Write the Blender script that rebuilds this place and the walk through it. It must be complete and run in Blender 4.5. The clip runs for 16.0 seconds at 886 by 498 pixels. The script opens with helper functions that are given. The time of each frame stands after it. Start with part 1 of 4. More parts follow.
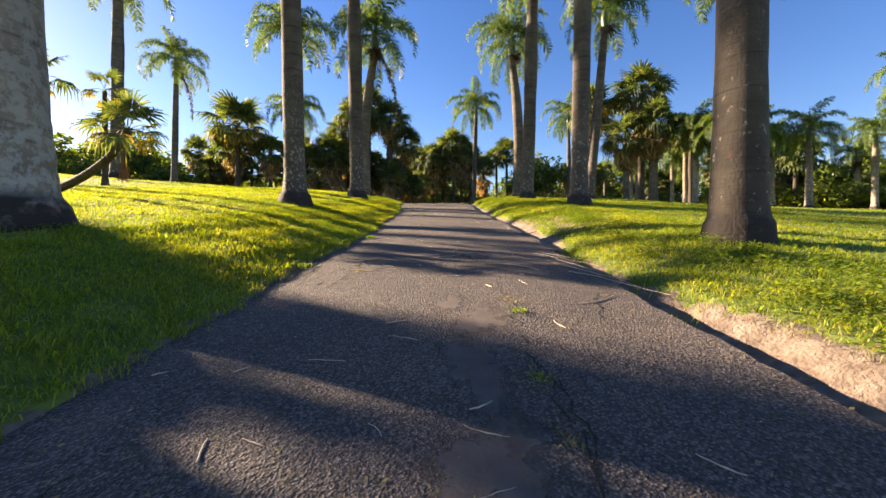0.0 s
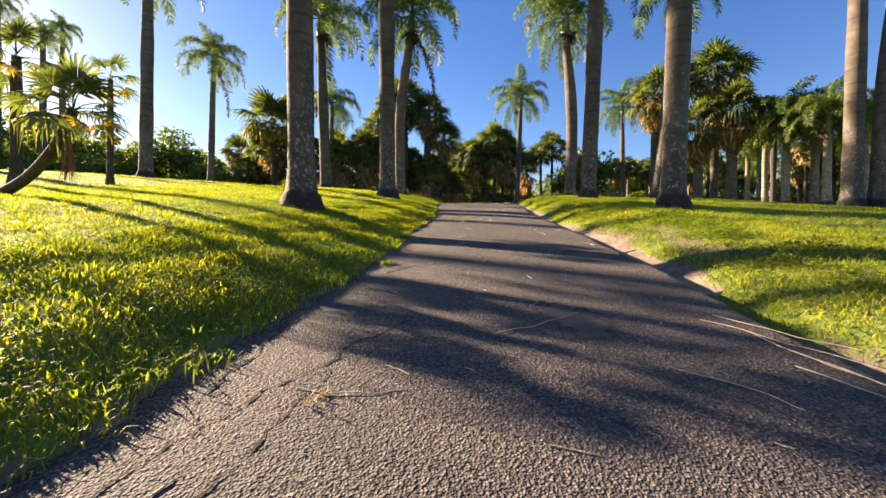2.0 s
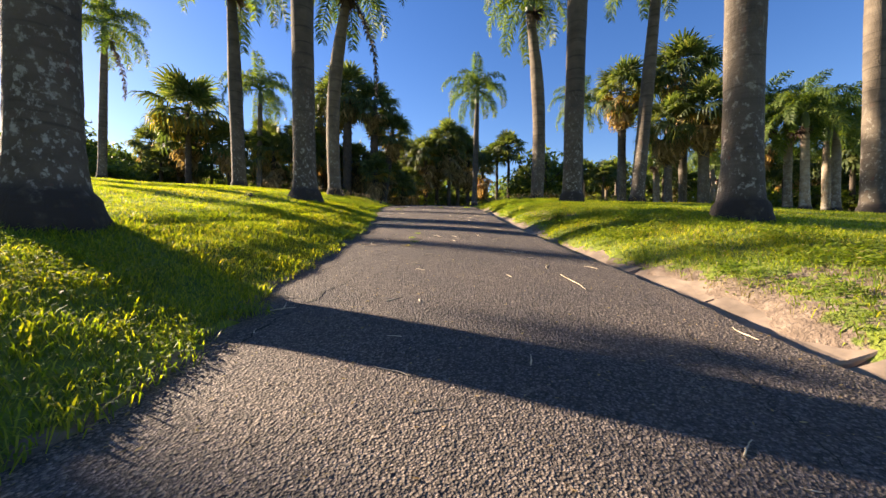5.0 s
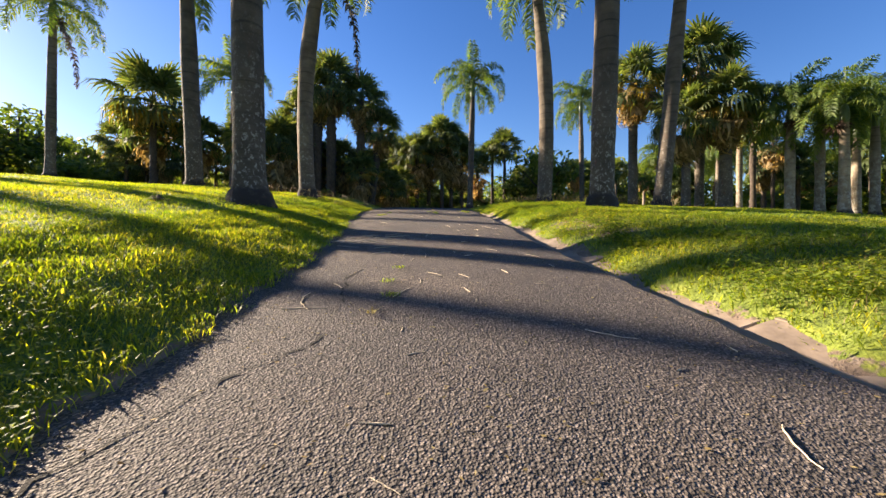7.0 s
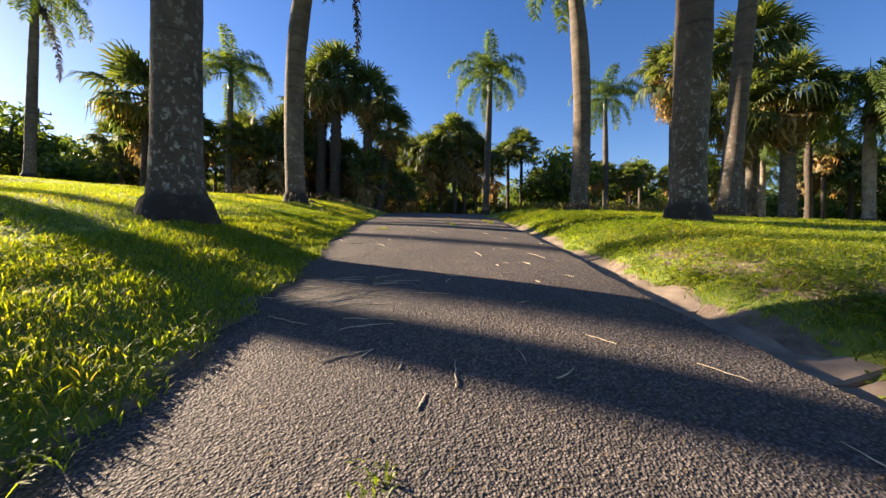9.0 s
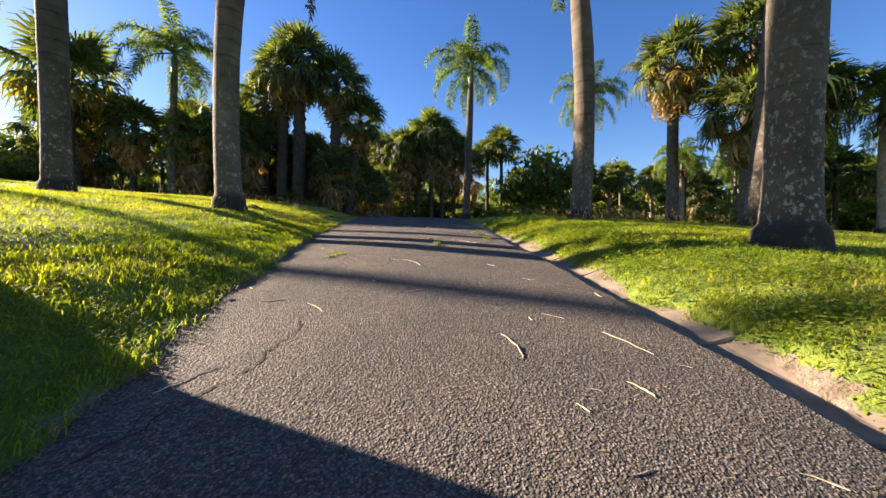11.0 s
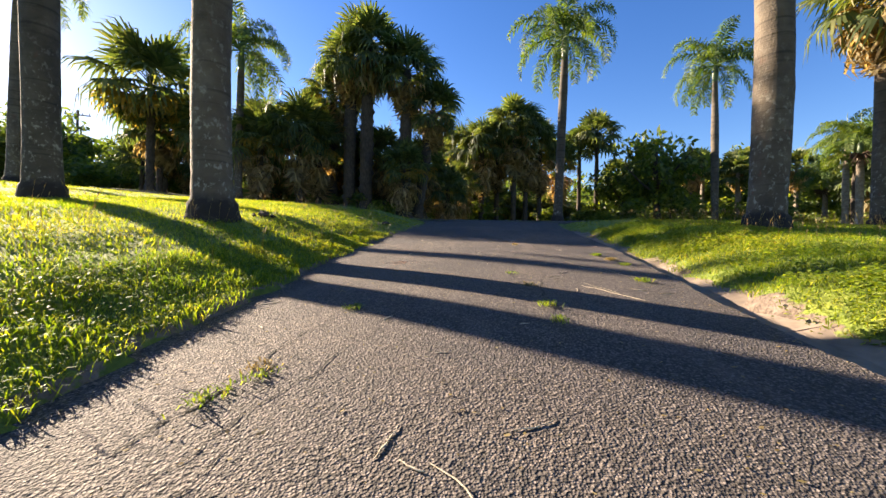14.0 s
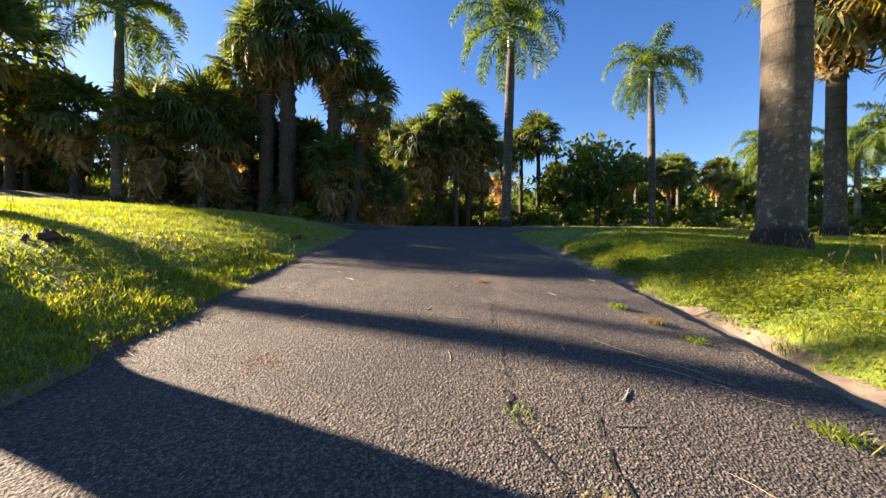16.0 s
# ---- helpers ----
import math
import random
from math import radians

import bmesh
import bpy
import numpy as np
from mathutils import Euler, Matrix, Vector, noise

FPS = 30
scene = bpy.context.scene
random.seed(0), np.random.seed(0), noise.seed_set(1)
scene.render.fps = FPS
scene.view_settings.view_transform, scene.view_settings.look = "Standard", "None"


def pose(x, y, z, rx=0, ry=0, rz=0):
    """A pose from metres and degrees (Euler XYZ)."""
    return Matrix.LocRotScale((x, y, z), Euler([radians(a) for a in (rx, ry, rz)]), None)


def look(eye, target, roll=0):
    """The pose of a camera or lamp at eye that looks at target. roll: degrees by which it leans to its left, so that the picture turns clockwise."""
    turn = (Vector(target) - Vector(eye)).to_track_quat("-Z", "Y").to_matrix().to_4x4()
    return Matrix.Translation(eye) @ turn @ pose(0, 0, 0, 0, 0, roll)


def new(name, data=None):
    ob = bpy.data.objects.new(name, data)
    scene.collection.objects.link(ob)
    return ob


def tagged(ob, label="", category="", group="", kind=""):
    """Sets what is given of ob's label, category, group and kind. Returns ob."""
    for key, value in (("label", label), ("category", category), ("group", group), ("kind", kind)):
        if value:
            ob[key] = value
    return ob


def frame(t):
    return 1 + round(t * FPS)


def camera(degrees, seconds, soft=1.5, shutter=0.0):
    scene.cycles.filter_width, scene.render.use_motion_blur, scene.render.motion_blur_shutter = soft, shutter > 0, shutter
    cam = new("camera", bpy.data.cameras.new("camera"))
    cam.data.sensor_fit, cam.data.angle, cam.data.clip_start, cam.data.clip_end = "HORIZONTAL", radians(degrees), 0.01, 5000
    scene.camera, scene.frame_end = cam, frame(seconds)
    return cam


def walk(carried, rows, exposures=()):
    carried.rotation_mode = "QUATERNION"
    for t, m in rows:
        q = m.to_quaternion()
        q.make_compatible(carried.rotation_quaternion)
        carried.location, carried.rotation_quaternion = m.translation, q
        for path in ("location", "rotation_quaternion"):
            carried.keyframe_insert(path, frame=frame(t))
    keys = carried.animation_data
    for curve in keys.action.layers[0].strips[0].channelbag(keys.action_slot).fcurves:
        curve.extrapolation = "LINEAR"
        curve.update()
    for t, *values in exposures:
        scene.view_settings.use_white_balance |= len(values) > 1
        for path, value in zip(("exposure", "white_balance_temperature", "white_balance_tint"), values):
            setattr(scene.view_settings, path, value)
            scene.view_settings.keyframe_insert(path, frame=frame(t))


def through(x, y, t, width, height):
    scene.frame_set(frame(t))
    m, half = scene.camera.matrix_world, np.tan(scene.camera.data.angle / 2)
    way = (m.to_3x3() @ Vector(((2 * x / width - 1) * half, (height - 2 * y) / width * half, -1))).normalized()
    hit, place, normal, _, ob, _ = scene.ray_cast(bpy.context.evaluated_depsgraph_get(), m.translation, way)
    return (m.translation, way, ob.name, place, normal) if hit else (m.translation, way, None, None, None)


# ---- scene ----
cam = camera(97.1, 16.0)
PATH = [
    (0, (0.103, 0.378, 0.116), (0.067, 2.378, 0.107), 0.1),
    (0.5, (0.054, 1.006, 0.222), (-0.019, 3.004, 0.205), 0.5),
    (1, (-0.015, 1.746, 0.336), (-0.145, 3.742, 0.315), 0.4),
    (1.5, (-0.163, 2.51, 0.429), (-0.356, 4.501, 0.412), 0.8),
    (2, (-0.201, 3.261, 0.55), (-0.429, 5.248, 0.53), 0.7),
    (2.5, (-0.254, 3.959, 0.586), (-0.48, 5.946, 0.577), 0.5),
    (3, (-0.24, 4.697, 0.702), (-0.384, 6.692, 0.693), 0.3),
    (3.5, (-0.259, 5.438, 0.776), (-0.314, 7.437, 0.762), -0.1),
    (4, (-0.264, 6.171, 0.938), (-0.273, 8.171, 0.923), -0.0),
    (4.2, (-0.281, 6.502, 0.98), (-0.275, 8.502, 0.966), -0.1),
    (6.3, (-0.41, 9.696, 1.491), (-0.408, 11.696, 1.483), 0.5),
    (6.5, (-0.397, 10.027, 1.552), (-0.384, 12.027, 1.542), 0.2),
    (7, (-0.439, 10.836, 1.606), (-0.388, 12.835, 1.599), 0.2),
    (7.5, (-0.494, 11.619, 1.76), (-0.428, 13.618, 1.754), 0.5),
    (8, (-0.567, 12.414, 1.873), (-0.522, 14.414, 1.867), 0.6),
    (8.5, (-0.627, 13.173, 1.991), (-0.643, 15.173, 1.988), 0.9),
    (9, (-0.6, 13.872, 2.119), (-0.601, 15.872, 2.125), 0.7),
    (9.2, (-0.61, 14.144, 2.123), (-0.589, 16.143, 2.125), 0.5),
    (11.3, (-0.743, 17.24, 2.732), (-0.614, 19.236, 2.736), 0.7),
    (11.5, (-0.724, 17.579, 2.741), (-0.626, 19.577, 2.736), 0.6),
    (12, (-0.788, 18.304, 2.868), (-0.794, 20.304, 2.864), 1.1),
    (12.5, (-0.825, 18.992, 3.011), (-0.923, 20.99, 3.005), 1.3),
    (13, (-0.846, 19.689, 3.095), (-1.027, 21.681, 3.092), 1.2),
    (13.5, (-0.845, 20.429, 3.174), (-1.079, 22.415, 3.17), 1.1),
    (14, (-0.771, 21.1, 3.259), (-1.048, 23.081, 3.254), 1.1),
    (14.5, (-0.725, 21.739, 3.383), (-0.982, 23.722, 3.387), 1.0),
    (15, (-0.794, 22.471, 3.457), (-0.937, 24.466, 3.461), 0.7),
    (15.5, (-0.877, 23.255, 3.578), (-0.896, 25.255, 3.582), 1.0),
    (16, (-1.005, 23.91, 3.77), (-0.974, 25.909, 3.771), 0.5),
]
walk(cam, [(t, look(eye, target, roll)) for t, eye, target, roll in PATH],
     [(0, 2.35, 7700, 19), (2.0, 2.25, 7600, 18), (3.0, 2.06, 7500, 18), (4.2, 2.16, 7500, 18), (6.3, 2.1, 6900, 15), (9.0, 2.02, 7200, 16), (12.0, 2.26, 7000, 15), (14.5, 2.3, 7000, 15), (16.0, 2.34, 7200, 16)])


# ---- world, sun ----
SUN_AZ, SUN_EL = 65.0, 19.0          # degrees to the left of the road's line, and above the horizon
to_sun = Vector((-math.sin(radians(SUN_AZ)) * math.cos(radians(SUN_EL)), math.cos(radians(SUN_AZ)) * math.cos(radians(SUN_EL)), math.sin(radians(SUN_EL))))
world = bpy.data.worlds.new("sky")
scene.world = world
world.use_nodes = True
wn = world.node_tree
sky = wn.nodes.new("ShaderNodeTexSky")
sky.sky_type, sky.sun_disc = "NISHITA", False
sky.sun_elevation, sky.sun_rotation = radians(SUN_EL), radians(-SUN_AZ)
sky.air_density, sky.dust_density, sky.ozone_density = 1.0, 0.22, 2.6
deep = wn.nodes.new("ShaderNodeHueSaturation")
deep.inputs["Saturation"].default_value = 1.3
deep.inputs["Hue"].default_value = 0.515
wn.links.new(sky.outputs[0], deep.inputs["Color"])
wn.links.new(deep.outputs[0], wn.nodes["Background"].inputs[0])
wn.nodes["Background"].inputs[1].default_value = 0.054
sun_data = bpy.data.lights.new("sun", "SUN")
sun_data.energy, sun_data.angle, sun_data.color = 5.0, radians(0.6), (1.0, 0.86, 0.66)
sun = new("sun", sun_data)
sun.matrix_world = look((0, 0, 40), Vector((0, 0, 40)) - to_sun)


# ---- materials ----
class Nodes:
    """A small wrapper to write node materials."""

    def __init__(self, name):
        self.mat = bpy.data.materials.new(name)
        self.mat.use_nodes = True
        self.tree = self.mat.node_tree
        self.bsdf = self.tree.nodes["Principled BSDF"]
        self.out = self.tree.nodes["Material Output"]

    def node(self, kind, **values):
        n = self.tree.nodes.new("ShaderNode" + kind)
        for key, value in values.items():
            n.inputs[key].default_value = value
        return n

    def link(self, a, b):
        self.tree.links.new(a, b)

    def where(self):
        return self.node("TexCoord").outputs["Object"]

    def world(self):
        return self.node("NewGeometry").outputs["Position"]

    def noise(self, scale, detail=4.0, at=None, stretch=None, rough=0.55):
        n = self.node("TexNoise", Scale=scale, Detail=detail, Roughness=rough)
        at = at or self.world()
        if stretch:
            m = self.node("Mapping", Scale=stretch)
            self.link(at, m.inputs[0])
            at = m.outputs[0]
        self.link(at, n.inputs["Vector"])
        return n.outputs["Fac"]

    def voronoi(self, scale, feature="F1", at=None):
        n = self.node("TexVoronoi", Scale=scale)
        n.feature = feature
        self.link(at or self.world(), n.inputs["Vector"])
        return n

    def ramp(self, fac, *stops):
        n = self.node("ValToRGB")
        while len(n.color_ramp.elements) < len(stops):
            n.color_ramp.elements.new(0.5)
        for e, (p, c) in zip(n.color_ramp.elements, stops):
            e.position, e.color = p, (*c, 1) if isinstance(c, tuple) else (c, c, c, 1)
        self.link(fac, n.inputs[0])
        return n.outputs[0]

    def mix(self, fac, a, b, mode="MIX"):
        n = self.node("MixRGB")
        n.blend_type = mode
        for socket, v in zip(n.inputs, (fac, a, b)):
            if isinstance(v, (int, float)):
                socket.default_value = v
            elif isinstance(v, tuple):
                socket.default_value = (*v, 1)
            else:
                self.link(v, socket)
        return n.outputs[0]

    def bump(self, height, strength=0.5, distance=0.01):
        n = self.node("Bump", Strength=strength, Distance=distance)
        self.link(height, n.inputs["Height"])
        self.link(n.outputs[0], self.bsdf.inputs["Normal"])
        return n.outputs[0]

    def colour(self, c, rough=0.8):
        if isinstance(c, tuple):
            self.bsdf.inputs["Base Color"].default_value = (*c, 1)
        else:
            self.link(c, self.bsdf.inputs["Base Color"])
        self.bsdf.inputs["Roughness"].default_value = rough
        return self

    def leafy(self, c, through, share=0.4):
        """Part of the light passes through the leaf."""
        t = self.node("BsdfTranslucent")
        if isinstance(through, tuple):
            t.inputs[0].default_value = (*through, 1)
        else:
            self.link(through, t.inputs[0])
        m = self.node("MixShader", Fac=share)
        self.link(self.bsdf.outputs[0], m.inputs[1])
        self.link(t.outputs[0], m.inputs[2])
        self.link(m.outputs[0], self.out.inputs[0])
        return self


def asphalt_material():
    k = Nodes("asphalt")
    shake = k.node("TexNoise", Scale=45.0, Detail=4.0)
    k.link(k.world(), shake.inputs["Vector"])
    at = k.mix(0.007, k.world(), shake.outputs["Color"], "ADD")
    grains = k.voronoi(88.0, at=at)
    big = k.voronoi(47.0, at=at)
    tone = k.ramp(grains.outputs["Color"], (0.0, (0.03, 0.026, 0.025)), (0.5, (0.092, 0.079, 0.073)), (1.0, (0.29, 0.25, 0.228)))
    gaps = k.ramp(grains.outputs["Distance"], (0.3, 1.0), (0.8, 0.45))
    tone = k.mix(1.0, tone, gaps, "MULTIPLY")
    wear = k.ramp(k.noise(0.7, 5), (0.35, (0.75, 0.75, 0.78)), (0.68, (1.2, 1.12, 1.04)))
    c = k.mix(1.0, tone, wear, "MULTIPLY")
    dust = k.ramp(k.noise(1.6, 6, stretch=(1.0, 0.28, 1.0)), (0.6, 0.0), (0.8, 0.42))
    c = k.mix(dust, c, (0.27, 0.205, 0.165))
    fine = k.ramp(k.noise(2.3, 3, stretch=(1.6, 0.5, 1)), (0.66, 1.0), (0.78, 0.35))
    k.colour(c, 0.86)
    h = k.mix(0.5, grains.outputs["Distance"], big.outputs["Distance"])
    k.bump(k.mix(0.15, k.mix(1.0, h, fine, "MULTIPLY"), k.noise(60, 5)), 1.0, 0.022)
    return k.mat


def ground_material():
    k = Nodes("turf_and_soil")
    g = k.ramp(k.noise(5.5, 6), (0.3, (0.075, 0.11, 0.017)), (0.55, (0.16, 0.21, 0.03)), (0.78, (0.26, 0.27, 0.05)))
    g = k.mix(1.0, g, k.ramp(k.noise(0.35, 4), (0.35, (0.8, 0.85, 0.8)), (0.7, (1.25, 1.15, 1.0))), "MULTIPLY")
    s = k.ramp(k.noise(9, 7), (0.25, (0.085, 0.06, 0.045)), (0.55, (0.19, 0.142, 0.108)), (0.8, (0.29, 0.235, 0.19)))
    bare = k.node("Attribute")
    bare.attribute_name = "bare"
    f = k.mix(1.0, bare.outputs["Fac"], k.ramp(k.noise(7, 5), (0.3, -0.35 + 0.35), (0.7, 1.0)), "OVERLAY")
    f = k.ramp(f, (0.42, 0.0), (0.58, 1.0))
    k.colour(k.mix(f, g, s), 0.95)
    k.bump(k.noise(38, 5), 0.8, 0.03)
    return k.mat


def blade_material(name, dark, mid, light, through):
    k = Nodes(name)
    r = k.node("NewGeometry").outputs["Random Per Island"]
    c = k.ramp(r, (0.0, dark), (0.55, mid), (0.97, light), (1.0, (0.3, 0.25, 0.11)))
    patch = k.ramp(k.noise(0.55, 4), (0.32, (0.72, 0.88, 0.75)), (0.68, (1.2, 1.08, 1.0)))
    c = k.mix(1.0, c, patch, "MULTIPLY")
    k.colour(c, 0.6)
    k.leafy(c, k.mix(1.0, c, through, "MULTIPLY"), 0.5)
    return k.mat


def bark_material(name="palm_bark", crust=0.56, grain=9.0, pale=1.0):
    k = Nodes(name)
    at = k.where()
    base = k.ramp(k.noise(2.2, 6, at), (0.25, (0.075, 0.06, 0.05)), (0.5, (0.15, 0.125, 0.1)), (0.75, (0.23, 0.195, 0.155)))
    rnd = k.node("ObjectInfo").outputs["Random"]
    base = k.mix(1.0, base, k.ramp(rnd, (0.0, (0.75, 0.75, 0.77)), (1.0, (1.3, 1.22, 1.1))), "MULTIPLY")
    base = k.mix(1.0, base, (pale, pale, pale), "MULTIPLY")
    scars = k.ramp(k.noise(3.0, 2, at, (0.06, 0.06, 2.2)), (0.36, 0.55), (0.44, 1.0))
    base = k.mix(1.0, base, scars, "MULTIPLY")
    lich = k.ramp(k.noise(grain, 7, at, (1, 1, 0.8), 0.68), (crust, 0.0), (crust + 0.08, 0.8))
    low = k.node("SeparateXYZ")
    k.link(at, low.inputs[0])
    m = k.node("MapRange")
    k.link(low.outputs["Z"], m.inputs["Value"])
    m.inputs["From Min"].default_value, m.inputs["From Max"].default_value = 4.5, 0.5
    lich = k.mix(1.0, lich, m.outputs[0], "MULTIPLY")
    c = k.mix(lich, base, (0.4, 0.385, 0.34))
    moss = k.ramp(k.noise(1.6, 5, at), (0.58, 0.0), (0.68, 0.6))
    c = k.mix(moss, c, (0.07, 0.062, 0.05))
    red = k.ramp(k.noise(2.8, 4, at, (1.0, 1.0, 0.55)), (0.64, 0.0), (0.69, 0.8))
    c = k.mix(k.mix(1.0, red, m.outputs[0], "MULTIPLY"), c, (0.2, 0.055, 0.035))
    m2 = k.node("MapRange")
    k.link(low.outputs["Z"], m2.inputs["Value"])
    m2.inputs["From Min"].default_value, m2.inputs["From Max"].default_value = 0.46, 0.3
    roots = k.mix(1.0, m2.outputs[0], k.ramp(k.noise(5, 5, at), (0.3, 0.35), (0.5, 1.0)), "MULTIPLY")
    c = k.mix(roots, c, (0.028, 0.022, 0.019))
    k.colour(c, 0.92)
    rings = k.noise(5.0, 3, at, (0.15, 0.15, 4.0))
    rough = k.noise(26, 6, at, (1.0, 1.0, 0.5))
    k.bump(k.mix(0.55, rings, rough), 0.75, 0.035)
    return k.mat


def frond_material(name, a, b, c3, through, share=0.35, rough=0.62):
    k = Nodes(name)
    r = k.node("NewGeometry").outputs["Random Per Island"]
    c = k.ramp(r, (0.0, a), (0.6, b), (1.0, c3))
    rnd = k.node("ObjectInfo").outputs["Random"]
    c = k.mix(1.0, c, k.ramp(rnd, (0.0, (0.75, 0.82, 0.8)), (1.0, (1.25, 1.15, 1.0))), "MULTIPLY")
    c = k.mix(1.0, c, k.ramp(k.noise(1.7, 3), (0.3, 0.75), (0.7, 1.2)), "MULTIPLY")
    k.colour(c, rough)
    k.leafy(c, k.mix(1.0, c, through, "MULTIPLY"), share)
    return k.mat


def plain_material(name, dark, light, scale=8.0, rough=0.85, bump=0.4, stretch=None):
    k = Nodes(name)
    at = k.where()
    c = k.ramp(k.noise(scale, 6, at, stretch), (0.3, dark), (0.7, light))
    c = k.mix(1.0, c, k.ramp(k.noise(scale * 0.18, 3, at), (0.3, 0.8), (0.7, 1.15)), "MULTIPLY")
    k.colour(c, rough)
    k.bump(k.noise(scale * 4, 5, at, stretch), bump, 0.01)
    return k.mat


ASPHALT = asphalt_material()
TURF = ground_material()
GRASS = blade_material("grass_blades", (0.075, 0.125, 0.015), (0.165, 0.228, 0.024), (0.31, 0.32, 0.046), (2.45, 2.2, 0.55))
WEED = blade_material("weed_leaves", (0.07, 0.12, 0.016), (0.15, 0.21, 0.028), (0.27, 0.31, 0.055), (1.9, 1.85, 0.6))
STRAW = blade_material("dry_grass", (0.2, 0.15, 0.07), (0.34, 0.26, 0.13), (0.46, 0.38, 0.22), (1.0, 0.9, 0.6))
BARK = bark_material("palm_bark", 0.55, 9.0, 0.72)
LICHEN_BARK = bark_material("lichen_bark", 0.54, 12.0, 0.55)
GREY_BARK = bark_material("grey_bark", 0.5, 7.0, 1.35)
# near right trunk: the shade it stands in is put into the bark colour
SHADED_BARK = bark_material("shaded_bark", 0.6, 9.0, 0.5)
PALE_BARK = bark_material("pale_bark", 0.45, 8.0, 1.7)
FROND = frond_material("royal_frond", (0.045, 0.09, 0.02), (0.095, 0.16, 0.03), (0.17, 0.22, 0.055), (1.8, 1.65, 0.55), 0.4)
FAN = frond_material("fan_leaf", (0.042, 0.07, 0.025), (0.085, 0.118, 0.042), (0.16, 0.18, 0.075), (1.9, 1.8, 0.75), 0.42)
WITHERED = frond_material("withered_frond", (0.05, 0.04, 0.036), (0.11, 0.09, 0.08), (0.2, 0.165, 0.145), (1.0, 0.9, 0.8), 0.2, 0.8)
GOLD = frond_material("yellowing_leaf", (0.16, 0.15, 0.035), (0.3, 0.24, 0.055), (0.44, 0.3, 0.085), (1.5, 1.35, 0.5), 0.45)
DEAD = frond_material("dead_leaf", (0.16, 0.12, 0.065), (0.34, 0.27, 0.15), (0.52, 0.43, 0.26), (1.7, 1.35, 0.7), 0.5, 0.8)
SHAFT = plain_material("crownshaft_green", (0.05, 0.09, 0.03), (0.12, 0.17, 0.06), 2.0, 0.4, 0.15, (1, 1, 0.2))
FRUIT = plain_material("fruit_stalks", (0.035, 0.022, 0.018), (0.11, 0.06, 0.04), 14.0, 0.9, 0.8)
FIBRE = plain_material("fibrous_bark", (0.03, 0.023, 0.018), (0.1, 0.076, 0.058), 11.0, 0.95, 0.9, (1, 1, 0.35))
LEAFY = frond_material("broad_leaves", (0.04, 0.068, 0.017), (0.08, 0.125, 0.028), (0.16, 0.2, 0.05), (2.3, 2.1, 0.7), 0.5, 0.5)
BRIGHT = frond_material("shrub_leaves", (0.06, 0.1, 0.02), (0.12, 0.18, 0.03), (0.22, 0.25, 0.055), (1.9, 1.7, 0.6), 0.45, 0.5)
TWIG = plain_material("dry_stalk", (0.4, 0.32, 0.22), (0.68, 0.58, 0.44), 20.0, 0.8, 0.4)
RUST = plain_material("rust_stalks", (0.2, 0.07, 0.03), (0.42, 0.18, 0.08), 12.0, 0.9, 0.3)
PETAL = plain_material("orange_petal", (0.55, 0.13, 0.02), (0.75, 0.22, 0.03), 30.0, 0.6, 0.1)
CRACK = plain_material("crack_dirt", (0.008, 0.007, 0.006), (0.03, 0.026, 0.022), 20.0, 1.0, 0.6)
CONCRETE = plain_material("gutter_concrete", (0.13, 0.1, 0.078), (0.34, 0.265, 0.205), 3.5, 0.92, 0.5)
def silt_material():
    """A smooth film of silt that thins out unevenly towards its rim."""
    k = Nodes("silt_film")
    c = k.ramp(k.noise(7, 6), (0.3, (0.075, 0.062, 0.056)), (0.7, (0.135, 0.11, 0.098)))
    k.colour(c, 0.95)
    k.bump(k.noise(45, 6), 0.5, 0.01)
    core = k.node("Attribute")
    core.attribute_name = "core"
    f = k.mix(0.55, core.outputs["Fac"], k.noise(11, 6))
    f = k.ramp(f, (0.3, 0.0), (0.48, 0.9))
    clear = k.node("BsdfTransparent")
    m = k.node("MixShader")
    k.link(f, m.inputs["Fac"])
    k.link(clear.outputs[0], m.inputs[1])
    k.link(k.bsdf.outputs[0], m.inputs[2])
    k.link(m.outputs[0], k.out.inputs[0])
    return k.mat


SILT = silt_material()
PATCH = plain_material("silt", (0.06, 0.05, 0.046), (0.115, 0.095, 0.085), 5.0, 0.95, 0.3)


# ---- geometry helpers ----
def np_mesh(name, verts, faces, material, smooth=False):
    """A mesh from arrays; faces: arrays of equal-sided faces."""
    verts = np.asarray(verts, dtype=np.float32)
    groups = [np.asarray(f, dtype=np.int32) for f in (faces if isinstance(faces, (list, tuple)) else [faces]) if len(f)]
    me = bpy.data.meshes.new(name)
    me.vertices.add(len(verts))
    me.vertices.foreach_set("co", verts.ravel())
    me.loops.add(sum(g.size for g in groups))
    me.polygons.add(sum(len(g) for g in groups))
    me.loops.foreach_set("vertex_index", np.concatenate([g.ravel() for g in groups]))
    sizes = np.concatenate([np.full(len(g), g.shape[1], dtype=np.int32) for g in groups])
    me.polygons.foreach_set("loop_start", np.concatenate([[0], np.cumsum(sizes)[:-1]]).astype(np.int32))
    me.polygons.foreach_set("use_smooth", np.full(len(sizes), smooth))
    me.materials.append(material)
    me.update(calc_edges=True)
    return me


def part(name, me, parent, m=None, label=""):
    ob = new(name, me)
    ob.parent = parent
    if m is not None:
        ob.matrix_basis = m
    return tagged(ob, label)


def thing(name, m, label, category, group="", kind=""):
    ob = new(name)
    ob.empty_display_size = 0.2
    ob.matrix_basis = m
    return tagged(ob, label, category, group, kind)


